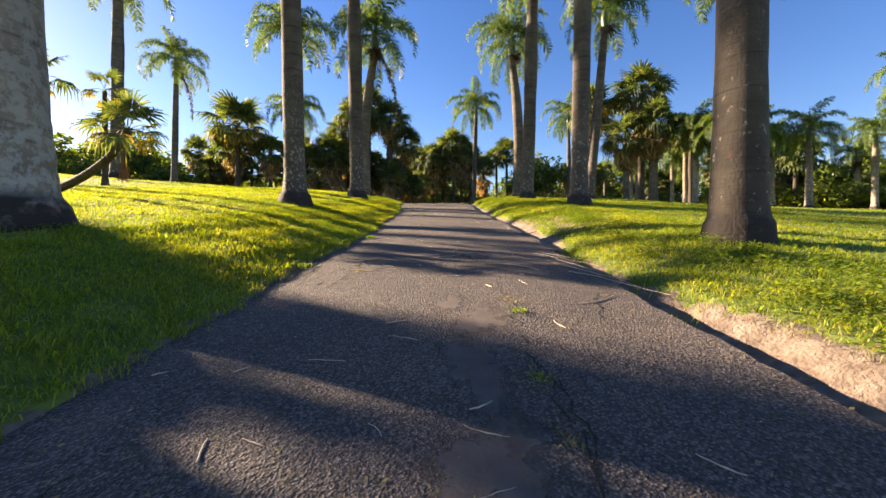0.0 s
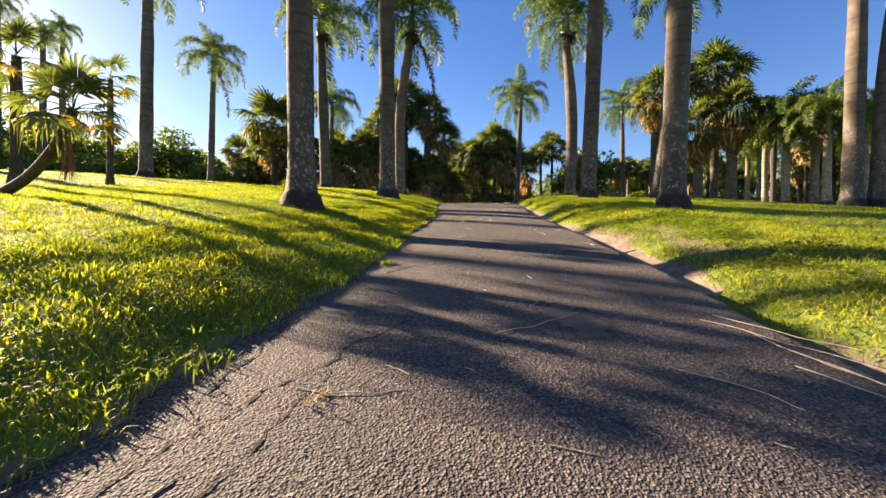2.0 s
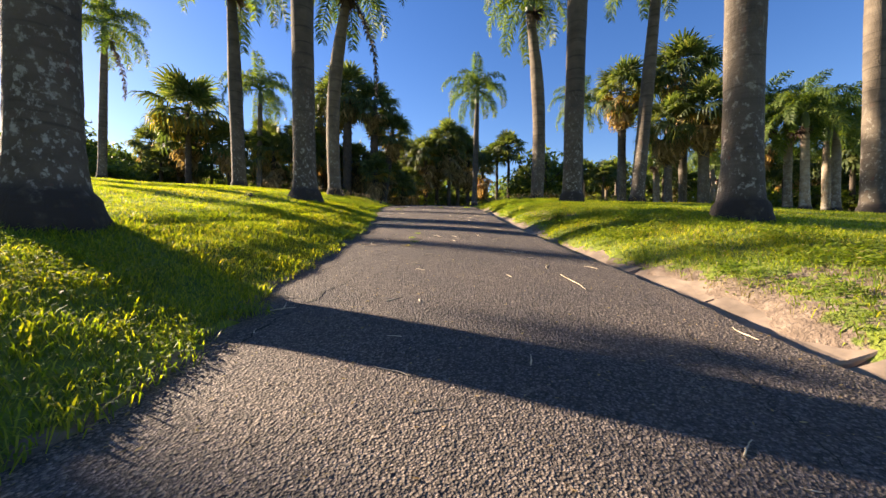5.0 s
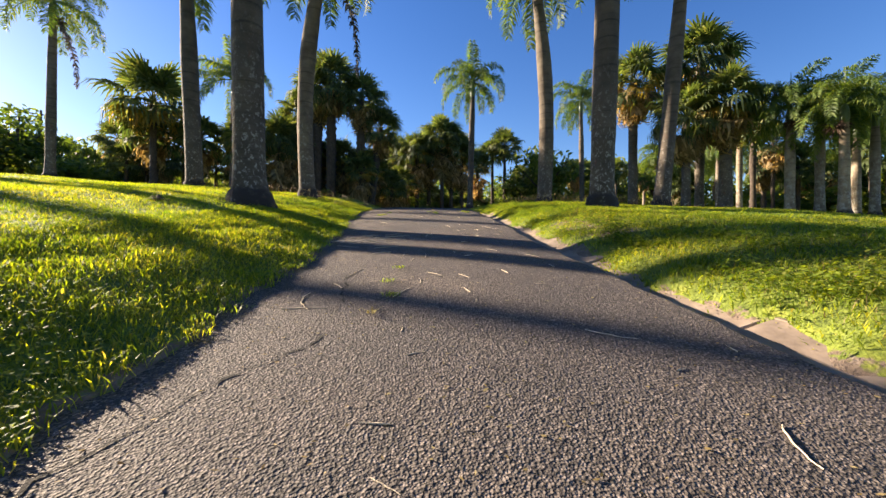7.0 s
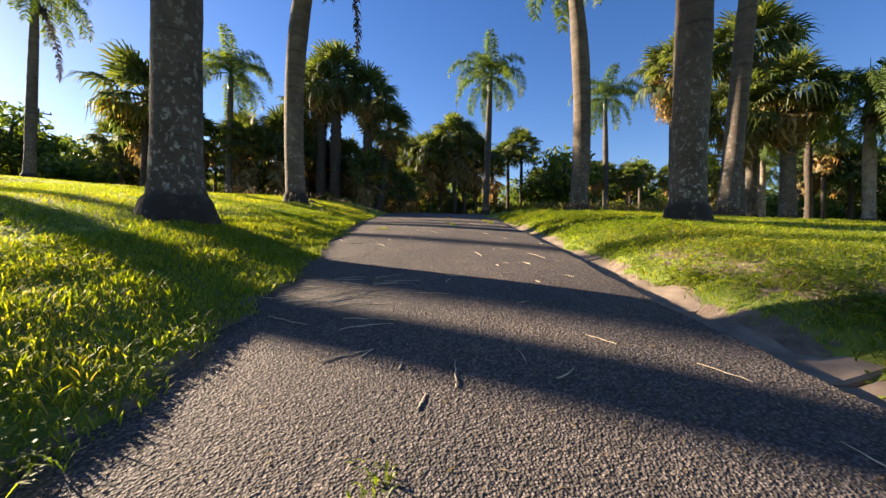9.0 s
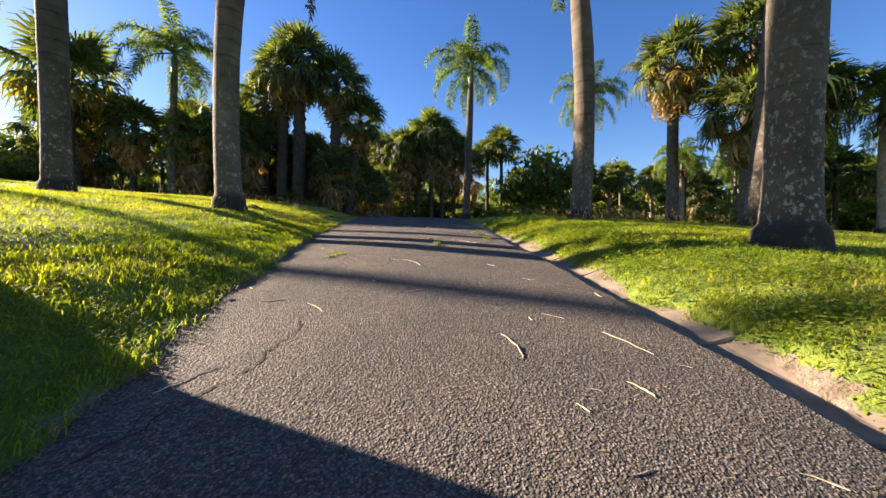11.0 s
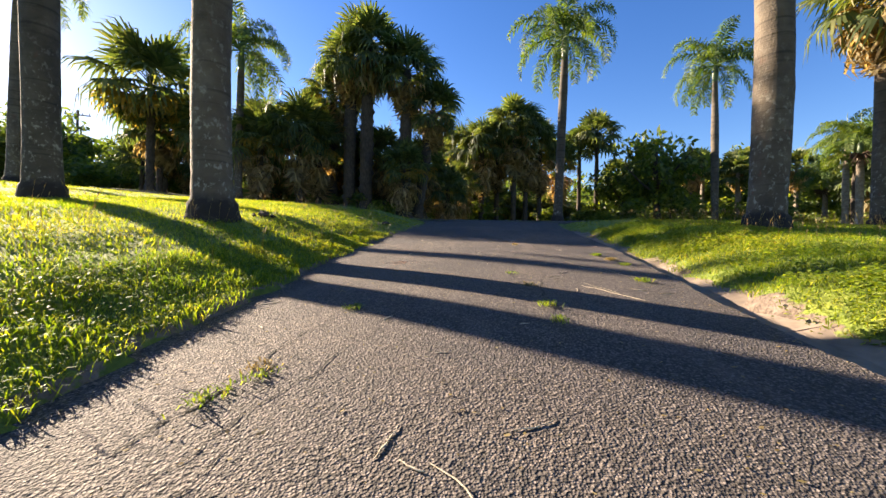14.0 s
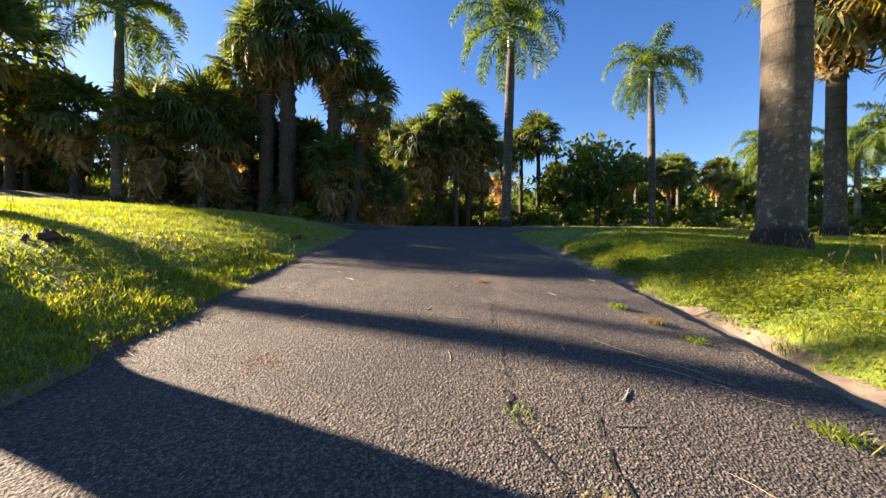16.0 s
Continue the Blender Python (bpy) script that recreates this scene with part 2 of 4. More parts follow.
def tube(points, radii, sides=8):
    """Arrays of a round tube along points."""
    P = np.asarray(points, float)
    R = np.broadcast_to(np.asarray(radii, float), (len(P),))
    T = np.gradient(P, axis=0)
    T /= np.linalg.norm(T, axis=1)[:, None] + 1e-9
    ref = np.array([1.0, 0, 0]) if abs(T[0][0]) < 0.8 else np.array([0, 1.0, 0])
    A = np.cross(T, ref)
    A /= np.linalg.norm(A, axis=1)[:, None]
    B = np.cross(T, A)
    a = np.linspace(0, 2 * np.pi, sides, endpoint=False)
    V = P[:, None] + R[:, None, None] * (A[:, None] * np.cos(a)[None, :, None] + B[:, None] * np.sin(a)[None, :, None])
    n = len(P)
    i, j = np.meshgrid(np.arange(n - 1), np.arange(sides), indexing="ij")
    F = np.stack([i * sides + j, i * sides + (j + 1) % sides, (i + 1) * sides + (j + 1) % sides, (i + 1) * sides + j], -1).reshape(-1, 4)
    return V.reshape(-1, 3), F


class Heap:
    """Collects vertices, triangles and quads of one mesh."""

    def __init__(self):
        self.v, self.t, self.q, self.n = [], [], [], 0

    def add(self, V, tris=None, quads=None):
        self.v.append(np.asarray(V, float))
        if tris is not None and len(tris):
            self.t.append(np.asarray(tris) + self.n)
        if quads is not None and len(quads):
            self.q.append(np.asarray(quads) + self.n)
        self.n += len(V)

    def mesh(self, name, material, smooth=False):
        faces = [np.concatenate(f) for f in (self.t, self.q) if f]
        return np_mesh(name, np.concatenate(self.v), faces, material, smooth)

    def arrays(self):
        return np.concatenate(self.v), (np.concatenate(self.t) if self.t else None), (np.concatenate(self.q) if self.q else None)


# ---- the lie of the land ----
PY = (-30, 0, 4, 9.5, 16, 20, 24, 30, 36, 42, 48, 53, 62, 85, 400)
PZ = (-5.4, -0.95, -0.35, 0.47, 1.5, 2.15, 2.74, 3.42, 4.1, 4.75, 5.2, 5.4, 5.5, 5.6, 5.6)
LEFT_X, LEFT_Z = (-400, -60, -40, -25, -21, -14, -10.4, -7, -4.3, -2.7, -1.9, -1.6), (3.2, 2.9, 2.4, 1.9, 1.6, 1.1, 0.93, 0.78, 0.54, 0.25, 0.04, 0)
RIGHT_X, RIGHT_Z = (1.6, 1.7, 1.95, 2.12, 2.3, 2.6, 3.0, 3.7, 4.4, 6.5, 10.5, 16, 30, 60, 400), (0, -0.2, -0.2, -0.05, 0.07, 0.16, 0.28, 0.39, 0.41, 0.36, 0.26, -0.1, -0.5, -0.9, -1.2)
SIDE_Y, BANK = (-30, 3, 6.5, 10, 14, 30, 44, 50), (0.3, 0.4, 0.55, 0.8, 0.95, 0.9, 0.55, 0.3)
EDGE_Y = (-30, 2, 4, 6, 8, 10, 12, 14, 16, 18, 20, 22, 24, 26, 28, 30, 33, 36, 38.5, 40.4, 41.2)
EDGE_L = (-1.7, -1.7, -1.78, -1.84, -1.68, -1.77, -1.9, -1.93, -2.0, -2.15, -2.5, -2.72, -2.95, -3.2, -3.42, -3.6, -3.75, -3.85, -4.1, -4.7, -8.0)
EDGE_R = (2.05, 1.98, 1.83, 1.8, 1.8, 1.74, 1.63, 1.47, 1.31, 1.2, 1.22, 1.22, 1.17, 1.24, 1.4, 1.48, 1.5, 1.6, 1.75, 2.2, 4.2)


def soft_interp(v, xs, ys, r):
    """Piecewise-linear curve with rounded corners."""
    v = np.asarray(v, float)
    return sum(np.interp(v + d * r, xs, ys) for d in (-1, -0.6, -0.2, 0.2, 0.6, 1)) / 6


def profile(y):
    return soft_interp(y, PY, PZ, 1.5)


def edge_left(y):
    y = np.asarray(y, float)
    return soft_interp(y, EDGE_Y, EDGE_L, 0.6) + 0.035 * np.sin(2.1 * y) + 0.035 * np.sin(5.3 * y + 1.0) + 0.03 * np.sin(11.0 * y)


def edge_right(y):
    y = np.asarray(y, float)
    return soft_interp(y, EDGE_Y, EDGE_R, 0.6) + 0.02 * np.sin(1.7 * y + 0.5) + 0.015 * np.sin(4.7 * y)


def land(x, y):
    """The height of the ground beside the road."""
    x, y = np.asarray(x, float), np.asarray(y, float)
    xl = x - (edge_left(y) + 1.76) * np.clip((x + 9) / 5, 0, 1)
    xr = x - (edge_right(y) - 1.66) * np.clip((9 - x) / 5, 0, 1)
    xr = xr + (0.045 * np.sin(3.1 * y) + 0.04 * np.sin(7.3 * y + 1) + 0.025 * np.sin(15.1 * y)) * np.clip((xr - 1.85) / 0.15, 0, 1) * np.clip((4 - xr) / 1.5, 0, 1)
    left = soft_interp(np.minimum(xl, -1.6), LEFT_X, LEFT_Z, 0.15)
    right = soft_interp(np.maximum(xr, 1.6), RIGHT_X, RIGHT_Z, 0.12)
    bank = np.interp(y, SIDE_Y, BANK)
    right = np.where(right > 0, right * np.where(xr < 12, bank, 1), right)
    junction = np.clip((y - 37) / 3.5, 0, 1) * np.clip((50 - y) / 3, 0, 1) * np.exp(-(x / 14) ** 2)
    side = np.where(x < 0, left, right) * (1 - 0.9 * junction)
    lumps = 0.018 * np.sin(3.1 * x + 1.7 * y) * np.sin(2.3 * y - 0.8 * x) + 0.03 * np.sin(0.9 * x + 0.4) * np.sin(0.7 * y) + 0.008 * np.sin(9 * x + 4 * y) * np.sin(8 * y - 3 * x)
    away = np.clip((np.abs(x) - 1.7) / 1.2, 0, 1)
    return profile(y) + side + lumps * away


def bareness(x, y):
    """Where soil shows: the worn gutter beside the road and patches on the bank."""
    d = x - edge_right(y)
    wide = 0.46 + 0.08 * np.sin(0.8 * y) + 0.1 * np.sin(2.3 * y + 1) + 0.2 * np.exp(-((y - 3.0) / 2.0) ** 2)
    wide = wide + 0.3 * np.exp(-((y - 11.6) / 1.6) ** 2)
    gutter = np.clip(1.25 - np.abs(d - wide * 0.45) / (wide * 0.6), 0, 1)
    scar = 0.62 * np.exp(-((d - 1.1) / 0.5) ** 2) * (np.sin(0.75 * y + 0.6) > 0.35) * (y < 19)
    tuft = 0.5 + 0.5 * np.sin(7 * x + 3 * y) * np.sin(5 * y - 2 * x)
    lip = np.clip(1 - np.abs(x - edge_left(y) + 0.02) / 0.14, 0, 1) * 0.8
    return np.clip(np.maximum(np.maximum(gutter, scar * (0.7 + 0.5 * tuft)), lip), 0, 1) * np.clip((39 - y) / 3, 0, 1)


def build_ground():
    xs = np.unique(np.round(np.concatenate([np.arange(-7, 7.01, 0.135), np.arange(-16, 16, 0.5), np.arange(-60, 60, 3.0), np.arange(-700, 701, 40.0)]), 3))
    ys = np.unique(np.round(np.concatenate([np.arange(-3, 46, 0.2), np.arange(-12, 70, 1.0), np.arange(-60, 130, 5.0), np.arange(-700, 901, 40.0)]), 3))
    X, Y = np.meshgrid(xs, ys)
    Z = land(X, Y)
    road = (X > edge_left(Y) + 0.05) & (X < edge_right(Y) - 0.03) & (Y < 41.4)
    cross = (Y > 41.1) & (Y < 45.3) & (X > -88) & (X < 4.4)
    Z = Z - np.where(road | cross, 0.16, 0.0)
    V = np.stack([X, Y, Z], -1).reshape(-1, 3)
    n, m = X.shape
    i, j = np.meshgrid(np.arange(n - 1), np.arange(m - 1), indexing="ij")
    F = np.stack([i * m + j, i * m + j + 1, (i + 1) * m + j + 1, (i + 1) * m + j], -1).reshape(-1, 4)
    me = np_mesh("ground", V, F, TURF, True)
    me.attributes.new("bare", "FLOAT", "POINT").data.foreach_set("value", bareness(V[:, 0], V[:, 1]).astype(np.float32))
    tagged(new("ground", me), "mown green lawn sloping up on both sides of the road", "lawn", kind="structure")


def road_height(x, y):
    x, y = np.asarray(x, float), np.asarray(y, float)
    u = np.clip(x - (np.interp(y, EDGE_Y, EDGE_L) + np.interp(y, EDGE_Y, EDGE_R)) / 2, -2.1, 2.1)
    return profile(y) + 0.03 - 0.008 * u ** 2 + 0.006 * np.sin(2.2 * x + 0.9 * y) * np.sin(1.3 * y)


def build_road():
    ys = np.concatenate([np.arange(-8, 30, 0.12), np.arange(30, 41.3, 0.2)])
    u = np.linspace(0, 1, 25)
    L, R = edge_left(ys), edge_right(ys)
    ragged = 0.012 * np.sin(23 * ys) + 0.01 * np.sin(41 * ys + 2)
    X = (L + ragged)[:, None] * (1 - u) + (R + ragged)[:, None] * u
    Y = np.repeat(ys[:, None], len(u), 1)
    Z = road_height(X, Y)
    X = np.concatenate([X[:, :1] - 0.02, X, X[:, -1:] + 0.012], 1)
    Y = np.concatenate([Y[:, :1], Y, Y[:, -1:]], 1)
    Z = np.concatenate([Z[:, :1] - 0.2, Z, Z[:, -1:] - 0.24], 1)
    n, m = X.shape
    i, j = np.meshgrid(np.arange(n - 1), np.arange(m - 1), indexing="ij")
    F = np.stack([i * m + j, i * m + j + 1, (i + 1) * m + j + 1, (i + 1) * m + j], -1).reshape(-1, 4)
    road = tagged(new("road", np_mesh("road", np.stack([X, Y, Z], -1).reshape(-1, 3), F, ASPHALT)), "worn grey-brown asphalt park road with cracks and frond litter", "road", kind="structure")
    # the road that crosses at the top of the rise
    xs = np.concatenate([np.arange(-90, -12, 2.0), np.arange(-12, 4.7, 0.3)])
    v = np.linspace(41.0, 45.4, 9)
    X, Y = np.meshgrid(xs, v)
    Z = land(X, Y) + 0.03
    n, m = X.shape
    i, j = np.meshgrid(np.arange(n - 1), np.arange(m - 1), indexing="ij")
    F = np.stack([i * m + j, i * m + j + 1, (i + 1) * m + j + 1, (i + 1) * m + j], -1).reshape(-1, 4)
    tagged(new("road", np_mesh("road", np.stack([X, Y, Z], -1).reshape(-1, 3), F, ASPHALT)), "asphalt cross road at the top of the rise", "road", kind="structure")
    return road


build_ground()
ROAD = build_road()


# ---- royal palms ----
def frond_arrays(rise, bend, length, seed, stations=30, leaflet=0.72, fresh=1.0):
    r = np.random.RandomState(seed)
    h = Heap()
    s = np.linspace(0, 1, stations)
    ang = np.radians(rise - bend * s ** 1.25)
    step = length / (stations - 1)
    P = np.stack([np.concatenate([[0], np.cumsum(np.cos(ang[:-1]) * step)]), 0.12 * np.sin(s * 2.0) * r.uniform(-1, 1), np.concatenate([[0], np.cumsum(np.sin(ang[:-1]) * step)])], -1)
    V, F = tube(P, 0.05 * (1 - s) + 0.008, 4)
    h.add(V, quads=F)
    T = np.stack([np.cos(ang), 0 * ang, np.sin(ang)], -1)
    U = np.stack([-np.sin(ang), 0 * ang, np.cos(ang)], -1)
    for i in range(4, stations):
        for side in (-1, 1):
            for _ in range(3):
                ln = leaflet * (0.35 + 0.65 * math.sin(math.pi * min(1, 0.18 + 0.78 * s[i]))) * r.uniform(0.8, 1.15)
                base = P[i] + T[i] * r.uniform(0, step)
                d = np.array([0, side * 0.8, 0]) + T[i] * r.uniform(0.3, 0.8) + U[i] * r.uniform(-0.45, 0.75)
                d /= np.linalg.norm(d)
                d2 = d + np.array([0, 0, -r.uniform(0.6, 1.5) * fresh])
                d2 /= np.linalg.norm(d2)
                mid, wv = base + d * ln * 0.5, T[i] * 0.03
                tip = mid + d2 * ln * 0.55
                h.add(np.array([base - wv * 0.5, base + wv * 0.5, mid + wv * 1.2, mid - wv * 1.2, tip]), tris=[(3, 2, 4)], quads=[(0, 1, 2, 3)])
    return h


FROND_MESHES = [frond_arrays(rise, bend, ln, 10 + i, leaflet=0.85).mesh("frond", FROND) for i, (rise, bend, ln) in enumerate([(82, 85, 3.4), (68, 135, 4.0), (50, 145, 4.2), (30, 135, 4.2), (4, 105, 4.0), (-24, 66, 3.7)])]
DEAD_FROND = frond_arrays(-58, 38, 4.0, 31, stations=46, leaflet=0.42, fresh=2.4).mesh("dead_frond", WITHERED)


def trunk_mesh(height, base, mid, lean, bow, seed, material, sides=22, rings=46, flare=0.42, boots=0.0):
    r = np.random.RandomState(seed)
    z = np.concatenate([np.linspace(-0.25, 1.2, 18), np.linspace(1.3, height, rings - 18)])
    s = np.clip(z / height, 0, 1)
    rad = mid + (base - mid) * np.exp(-np.clip(z, 0, None) / flare) + 0.04 * mid * np.sin(s * 5 + seed) - 0.3 * mid * np.clip((s - 0.6) / 0.4, 0, 1) ** 1.5
    rad[z < 0.3] *= 1.13
    P = np.stack([lean[0] * s + bow[0] * np.sin(s * math.pi), lean[1] * s + bow[1] * np.sin(s * math.pi), z], -1)
    V, F = tube(P, rad, sides)
    a = np.arctan2(V[:, 1] - np.repeat(P[:, 1], sides), V[:, 0] - np.repeat(P[:, 0], sides))
    out = np.stack([np.cos(a), np.sin(a), 0 * a], -1)
    zz = np.repeat(z, sides)
    ridge = 0.05 * base * np.exp(-np.clip(zz, 0, None) / 0.25) * (np.sin(a * 7 + seed) + 0.6 * np.sin(a * 13 + 2 * seed))
    wob = 0.025 * mid * np.sin(a * 2 + zz * 1.3 + seed) + r.normal(0, 0.006, len(a)) * mid * 2
    boot = boots * np.clip(np.sin(a * 5 + zz * 9), 0, 1) * np.clip(np.sin(a * 5 - zz * 9), 0, 1)
    V = V + out * (ridge + wob + boot)[:, None]
    return np_mesh("trunk", V, F, material, True), P[-1]


def fruit_mesh(seed, size=0.66):
    r = np.random.RandomState(seed)
    h = Heap()
    for k in range(64):
        a, e = r.uniform(0, 6.28), r.uniform(-1.2, 0.5)
        d = np.array([math.cos(a) * math.cos(e), math.sin(a) * math.cos(e), math.sin(e)])
        P = [np.zeros(3), d * size * 0.55, d * size * r.uniform(0.8, 1.1) + np.array([0, 0, -0.22 * r.uniform(0.4, 1.3)])]
        V, F = tube(P, [0.03, 0.035, 0.012], 4)
        h.add(V, quads=F)
    return h.mesh("fruit_stalk", FRUIT)


FRUIT_MESHES = [fruit_mesh(3), fruit_mesh(4)]


LICHEN = "royal palm with grey trunk spotted by white lichen on the lawn"


SPEAR_MESHES = [np_mesh("spear", *tube([(0, 0, -0.2), (0.02, 0, 0.8), (0.05, 0.02, 2.0)], [0.06, 0.05, 0.01], 6), m, True) for m in (SHAFT, GOLD)]


def royal_palm(x, y, height, base, mid, lean=(0, 0), bow=(0, 0), seed=0, spin=0.0, label="tall royal palm with grey ringed trunk standing on the lawn", nest=True, hang=None, size=1.0, bark=None):
    z = float(land(x, y)) - 0.02
    palm = thing("royal_palm", pose(x, y, z), label, "palm tree", "royal palms in the grove")
    r = np.random.RandomState(seed + 100)
    me, top = trunk_mesh(height, base, mid, lean, bow, seed, bark or (LICHEN_BARK if label == LICHEN else BARK))
    part("trunk", me, palm)
    shaft_len = 1.35 * size
    s = np.linspace(0, 1, 9)
    V, F = tube(np.stack([0 * s, 0 * s, s * shaft_len], -1), mid * (0.72 + 0.32 * np.sin(s * 2.4)) * (1 - 0.62 * s ** 2), 14)
    part("crownshaft", np_mesh("crownshaft", V, F, SHAFT, True), palm, Matrix.Translation(top), "smooth green crownshaft")
    head = Vector(top) + Vector((0, 0, shaft_len * 0.93))
    k = 0
    for tier, count in ((0, 2), (1, 3), (2, 4), (3, 4), (4, 4), (5, 2)):
        for _ in range(count):
            k += 1
            turn = pose(0, 0, 0, 0, r.uniform(-8, 8), spin + k * 137.5 + r.uniform(-14, 14))
            part("frond", FROND_MESHES[tier], palm, Matrix.Translation(head) @ turn @ Matrix.Scale(size * r.uniform(0.9, 1.1), 4))
    part("spear", SPEAR_MESHES[1 if seed == 17 else 0], palm, Matrix.Translation(head), "pale yellow unopened leaf" if seed == 17 else "")
    if nest:
        part("dry_inflorescence", FRUIT_MESHES[seed % 2], palm, Matrix.Translation(Vector(top) + Vector((0.28 * math.cos(seed), 0.28 * math.sin(seed), -0.05))), "dark brown dry fruit stalks")
    if hang is not None:
        part("dead_frond", DEAD_FROND, palm, Matrix.Translation(Vector(top) + Vector((0.1, 0, 0.2))) @ pose(0, 0, 0, 0, 0, hang) @ Matrix.Scale(1.3, 4), "withered hanging frond")
    return palm


royal_palm(-4.98, 4.85, 11.5, 0.5, 0.36, (-0.9, 0.2), seed=1, label="royal palm with mottled white and red-stained trunk beside the road", bark=PALE_BARK)
royal_palm(4.32, 6.2, 12.0, 0.39, 0.33, (0.3, 0.2), seed=2, label="thick royal palm with weathered grey trunk on the bank", bark=SHADED_BARK)
royal_palm(-4.45, 11.82, 11.6, 0.46, 0.3, (-0.3, 0.1), seed=3, label=LICHEN)
royal_palm(-4.46, 19.54, 12.4, 0.49, 0.33, (-0.25, 0.1), seed=4, label=LICHEN)
royal_palm(-5.66, 27.27, 9.9, 0.39, 0.31, (0.55, 0.1), (-0.36, 0), seed=5, hang=-5, label="royal palm with slightly leaning ringed trunk and a hanging dead frond")
royal_palm(-11.18, 28.77, 10.3, 0.4, 0.33, (-0.45, 0), seed=6)
royal_palm(-27.8, 39.5, 11.4, 0.42, 0.29, (0.2, 0), seed=7, hang=10, label="royal palm with a withered frond hanging down its thin trunk")
royal_palm(-22.2, 26.2, 12.8, 0.46, 0.37, (0.1, 0), seed=8)
royal_palm(-17.14, 43.82, 8.3, 0.34, 0.24, (0.1, 0), seed=9, nest=False)
royal_palm(4.63, 14.25, 11.6, 0.41, 0.3, (0.2, 0), seed=10)
royal_palm(4.3, 21.75, 12.2, 0.43, 0.33, (0.3, 0), seed=11, label=LICHEN)
royal_palm(5.32, 31.05, 11.2, 0.44, 0.36, (-0.45, 0), (0.3, 0), seed=12, label="royal palm with pale curved trunk and drooping crown")
royal_palm(10.05, 28.6, 12.4, 0.42, 0.32, (1.1, 0), seed=13)
royal_palm(14.9, 21.5, 13.0, 0.42, 0.33, (0.1, 0), seed=14)
royal_palm(15.75, 21.3, 13.2, 0.46, 0.3, (1.2, 0), (-0.35, 0), seed=15, label="royal palm with trunk curving outward from its base")
royal_palm(2.82, 45.82, 10.1, 0.38, 0.26, (0.25, 0), seed=16, nest=False, label="royal palm with full green crown at the top of the rise")
royal_palm(17.18, 56.7, 12.3, 0.36, 0.28, (-0.2, 0), seed=17, nest=False, size=1.1, label="royal palm with yellow spear leaf above its crown")
for k, (x, y, hh, rb) in enumerate([(21.3, 31, 6.2, 0.3), (22.4, 33.4, 6.8, 0.3), (24.6, 32.4, 6.4, 0.28), (20.4, 33.2, 6.6, 0.3), (27.5, 36, 6.5, 0.3), (29.5, 33, 6.8, 0.3), (33, 41, 7, 0.3), (26, 44, 7.4, 0.3), (38, 36, 7.2, 0.3), (31.5, 27, 9.5, 0.34), (36, 22, 9.0, 0.34), (42, 30, 8.4, 0.32)]):
    royal_palm(x, y, hh - 1.2, rb * 1.2, rb * 0.8, seed=40 + k, nest=k % 3 == 0, size=0.78, label="royal palm with pale trunk in the far grove", bark=GREY_BARK)
# palms out of view; the first is placed for its shadow on the road
for k, (x, y) in enumerate([(-11.5, 6.4), (-6.5, -6.0), (5.5, -3.5), (-16, -4), (15, -10), (-12, -18), (9, -18)]):
    royal_palm(x, y, 11.0, 0.45, 0.33, seed=60 + k)


# far palms added so that their trunk shadows cross the road
for x, y, h in ((-45, 38.0, 13.5), (-50, 43.9, 17.0), (-48, 30.6, 17.5), (-46, 35.0, 15.5)):
    royal_palm(x, y, h, 0.42, 0.3, seed=int(-x), nest=False, size=0.62, label="very tall royal palm added far out on the lawn for its shadow")


# ---- fan palms ----
def fan_leaf(seed, stalk, radius, droop, pieces=21):
    r = np.random.RandomState(seed)
    h = Heap()
    V, F = tube([(0, 0, 0), (stalk * 0.4, 0, 0.1 * stalk), (stalk * 0.75, 0, 0.09 * stalk), (stalk, 0, 0)], [0.028, 0.02, 0.016, 0.013], 4)
    h.add(V, quads=F)
    for a in np.linspace(-2.2, 2.2, pieces):
        a += r.uniform(-0.05, 0.05)
        ln = radius * (0.72 + 0.28 * math.cos(a * 0.7)) * r.uniform(0.85, 1.08)
        d, n = np.array([math.cos(a), math.sin(a), 0]), np.array([-math.sin(a), math.cos(a), 0])
        c = np.array([stalk, 0, 0])
        w = radius * 1.22 / pieces
        fold = np.array([0, 0, 0.045 * radius])
        m = c + d * ln * 0.42 - np.array([0, 0, droop * ln * 0.08])
        e = c + d * ln * 0.75 - np.array([0, 0, droop * ln * r.uniform(0.2, 0.34)])
        tip = e + d * ln * 0.16 * r.uniform(0.2, 1.2) - np.array([0, 0, droop * ln * r.uniform(0.2, 0.5)])
        h.add(np.array([c, m - n * w, m + fold, m + n * w, e - n * w * 0.55, e + n * w * 0.55, tip]), tris=[(0, 1, 2), (0, 2, 3), (4, 6, 5)], quads=[(1, 4, 5, 3)])
    return h


LEAVES = [fan_leaf(200 + i, 1.0 + 0.1 * i, 1.02, d) for i, d in enumerate((0.5, 1.05, 1.6))]
LEAF_MESHES = [h.mesh("fan_leaf", FAN) for h in LEAVES]
GOLD_MESH = fan_leaf(210, 0.9, 0.9, 0.9).mesh("fan_leaf", GOLD)
OLD = fan_leaf(211, 0.75, 0.85, 1.1, 13)
OLD_MESH = OLD.mesh("dead_leaf", DEAD)


def leaf_poses(count, low, seed, size):
    """Turns of the leaves of one crown, from upright to hanging."""
    r = np.random.RandomState(seed)
    made = []
    for i in range(count):
        f = (i + 0.5) / count
        up = 86 - (86 - low) * f ** 0.75 + r.uniform(-14, 14)
        made.append((pose(0, 0, 0, 0, 0, i * 137.5 + r.uniform(-15, 15)) @ pose(0, 0, 0, r.uniform(-25, 25), -up, 0) @ Matrix.Scale(size * r.uniform(0.82, 1.12), 4), f))
    return made


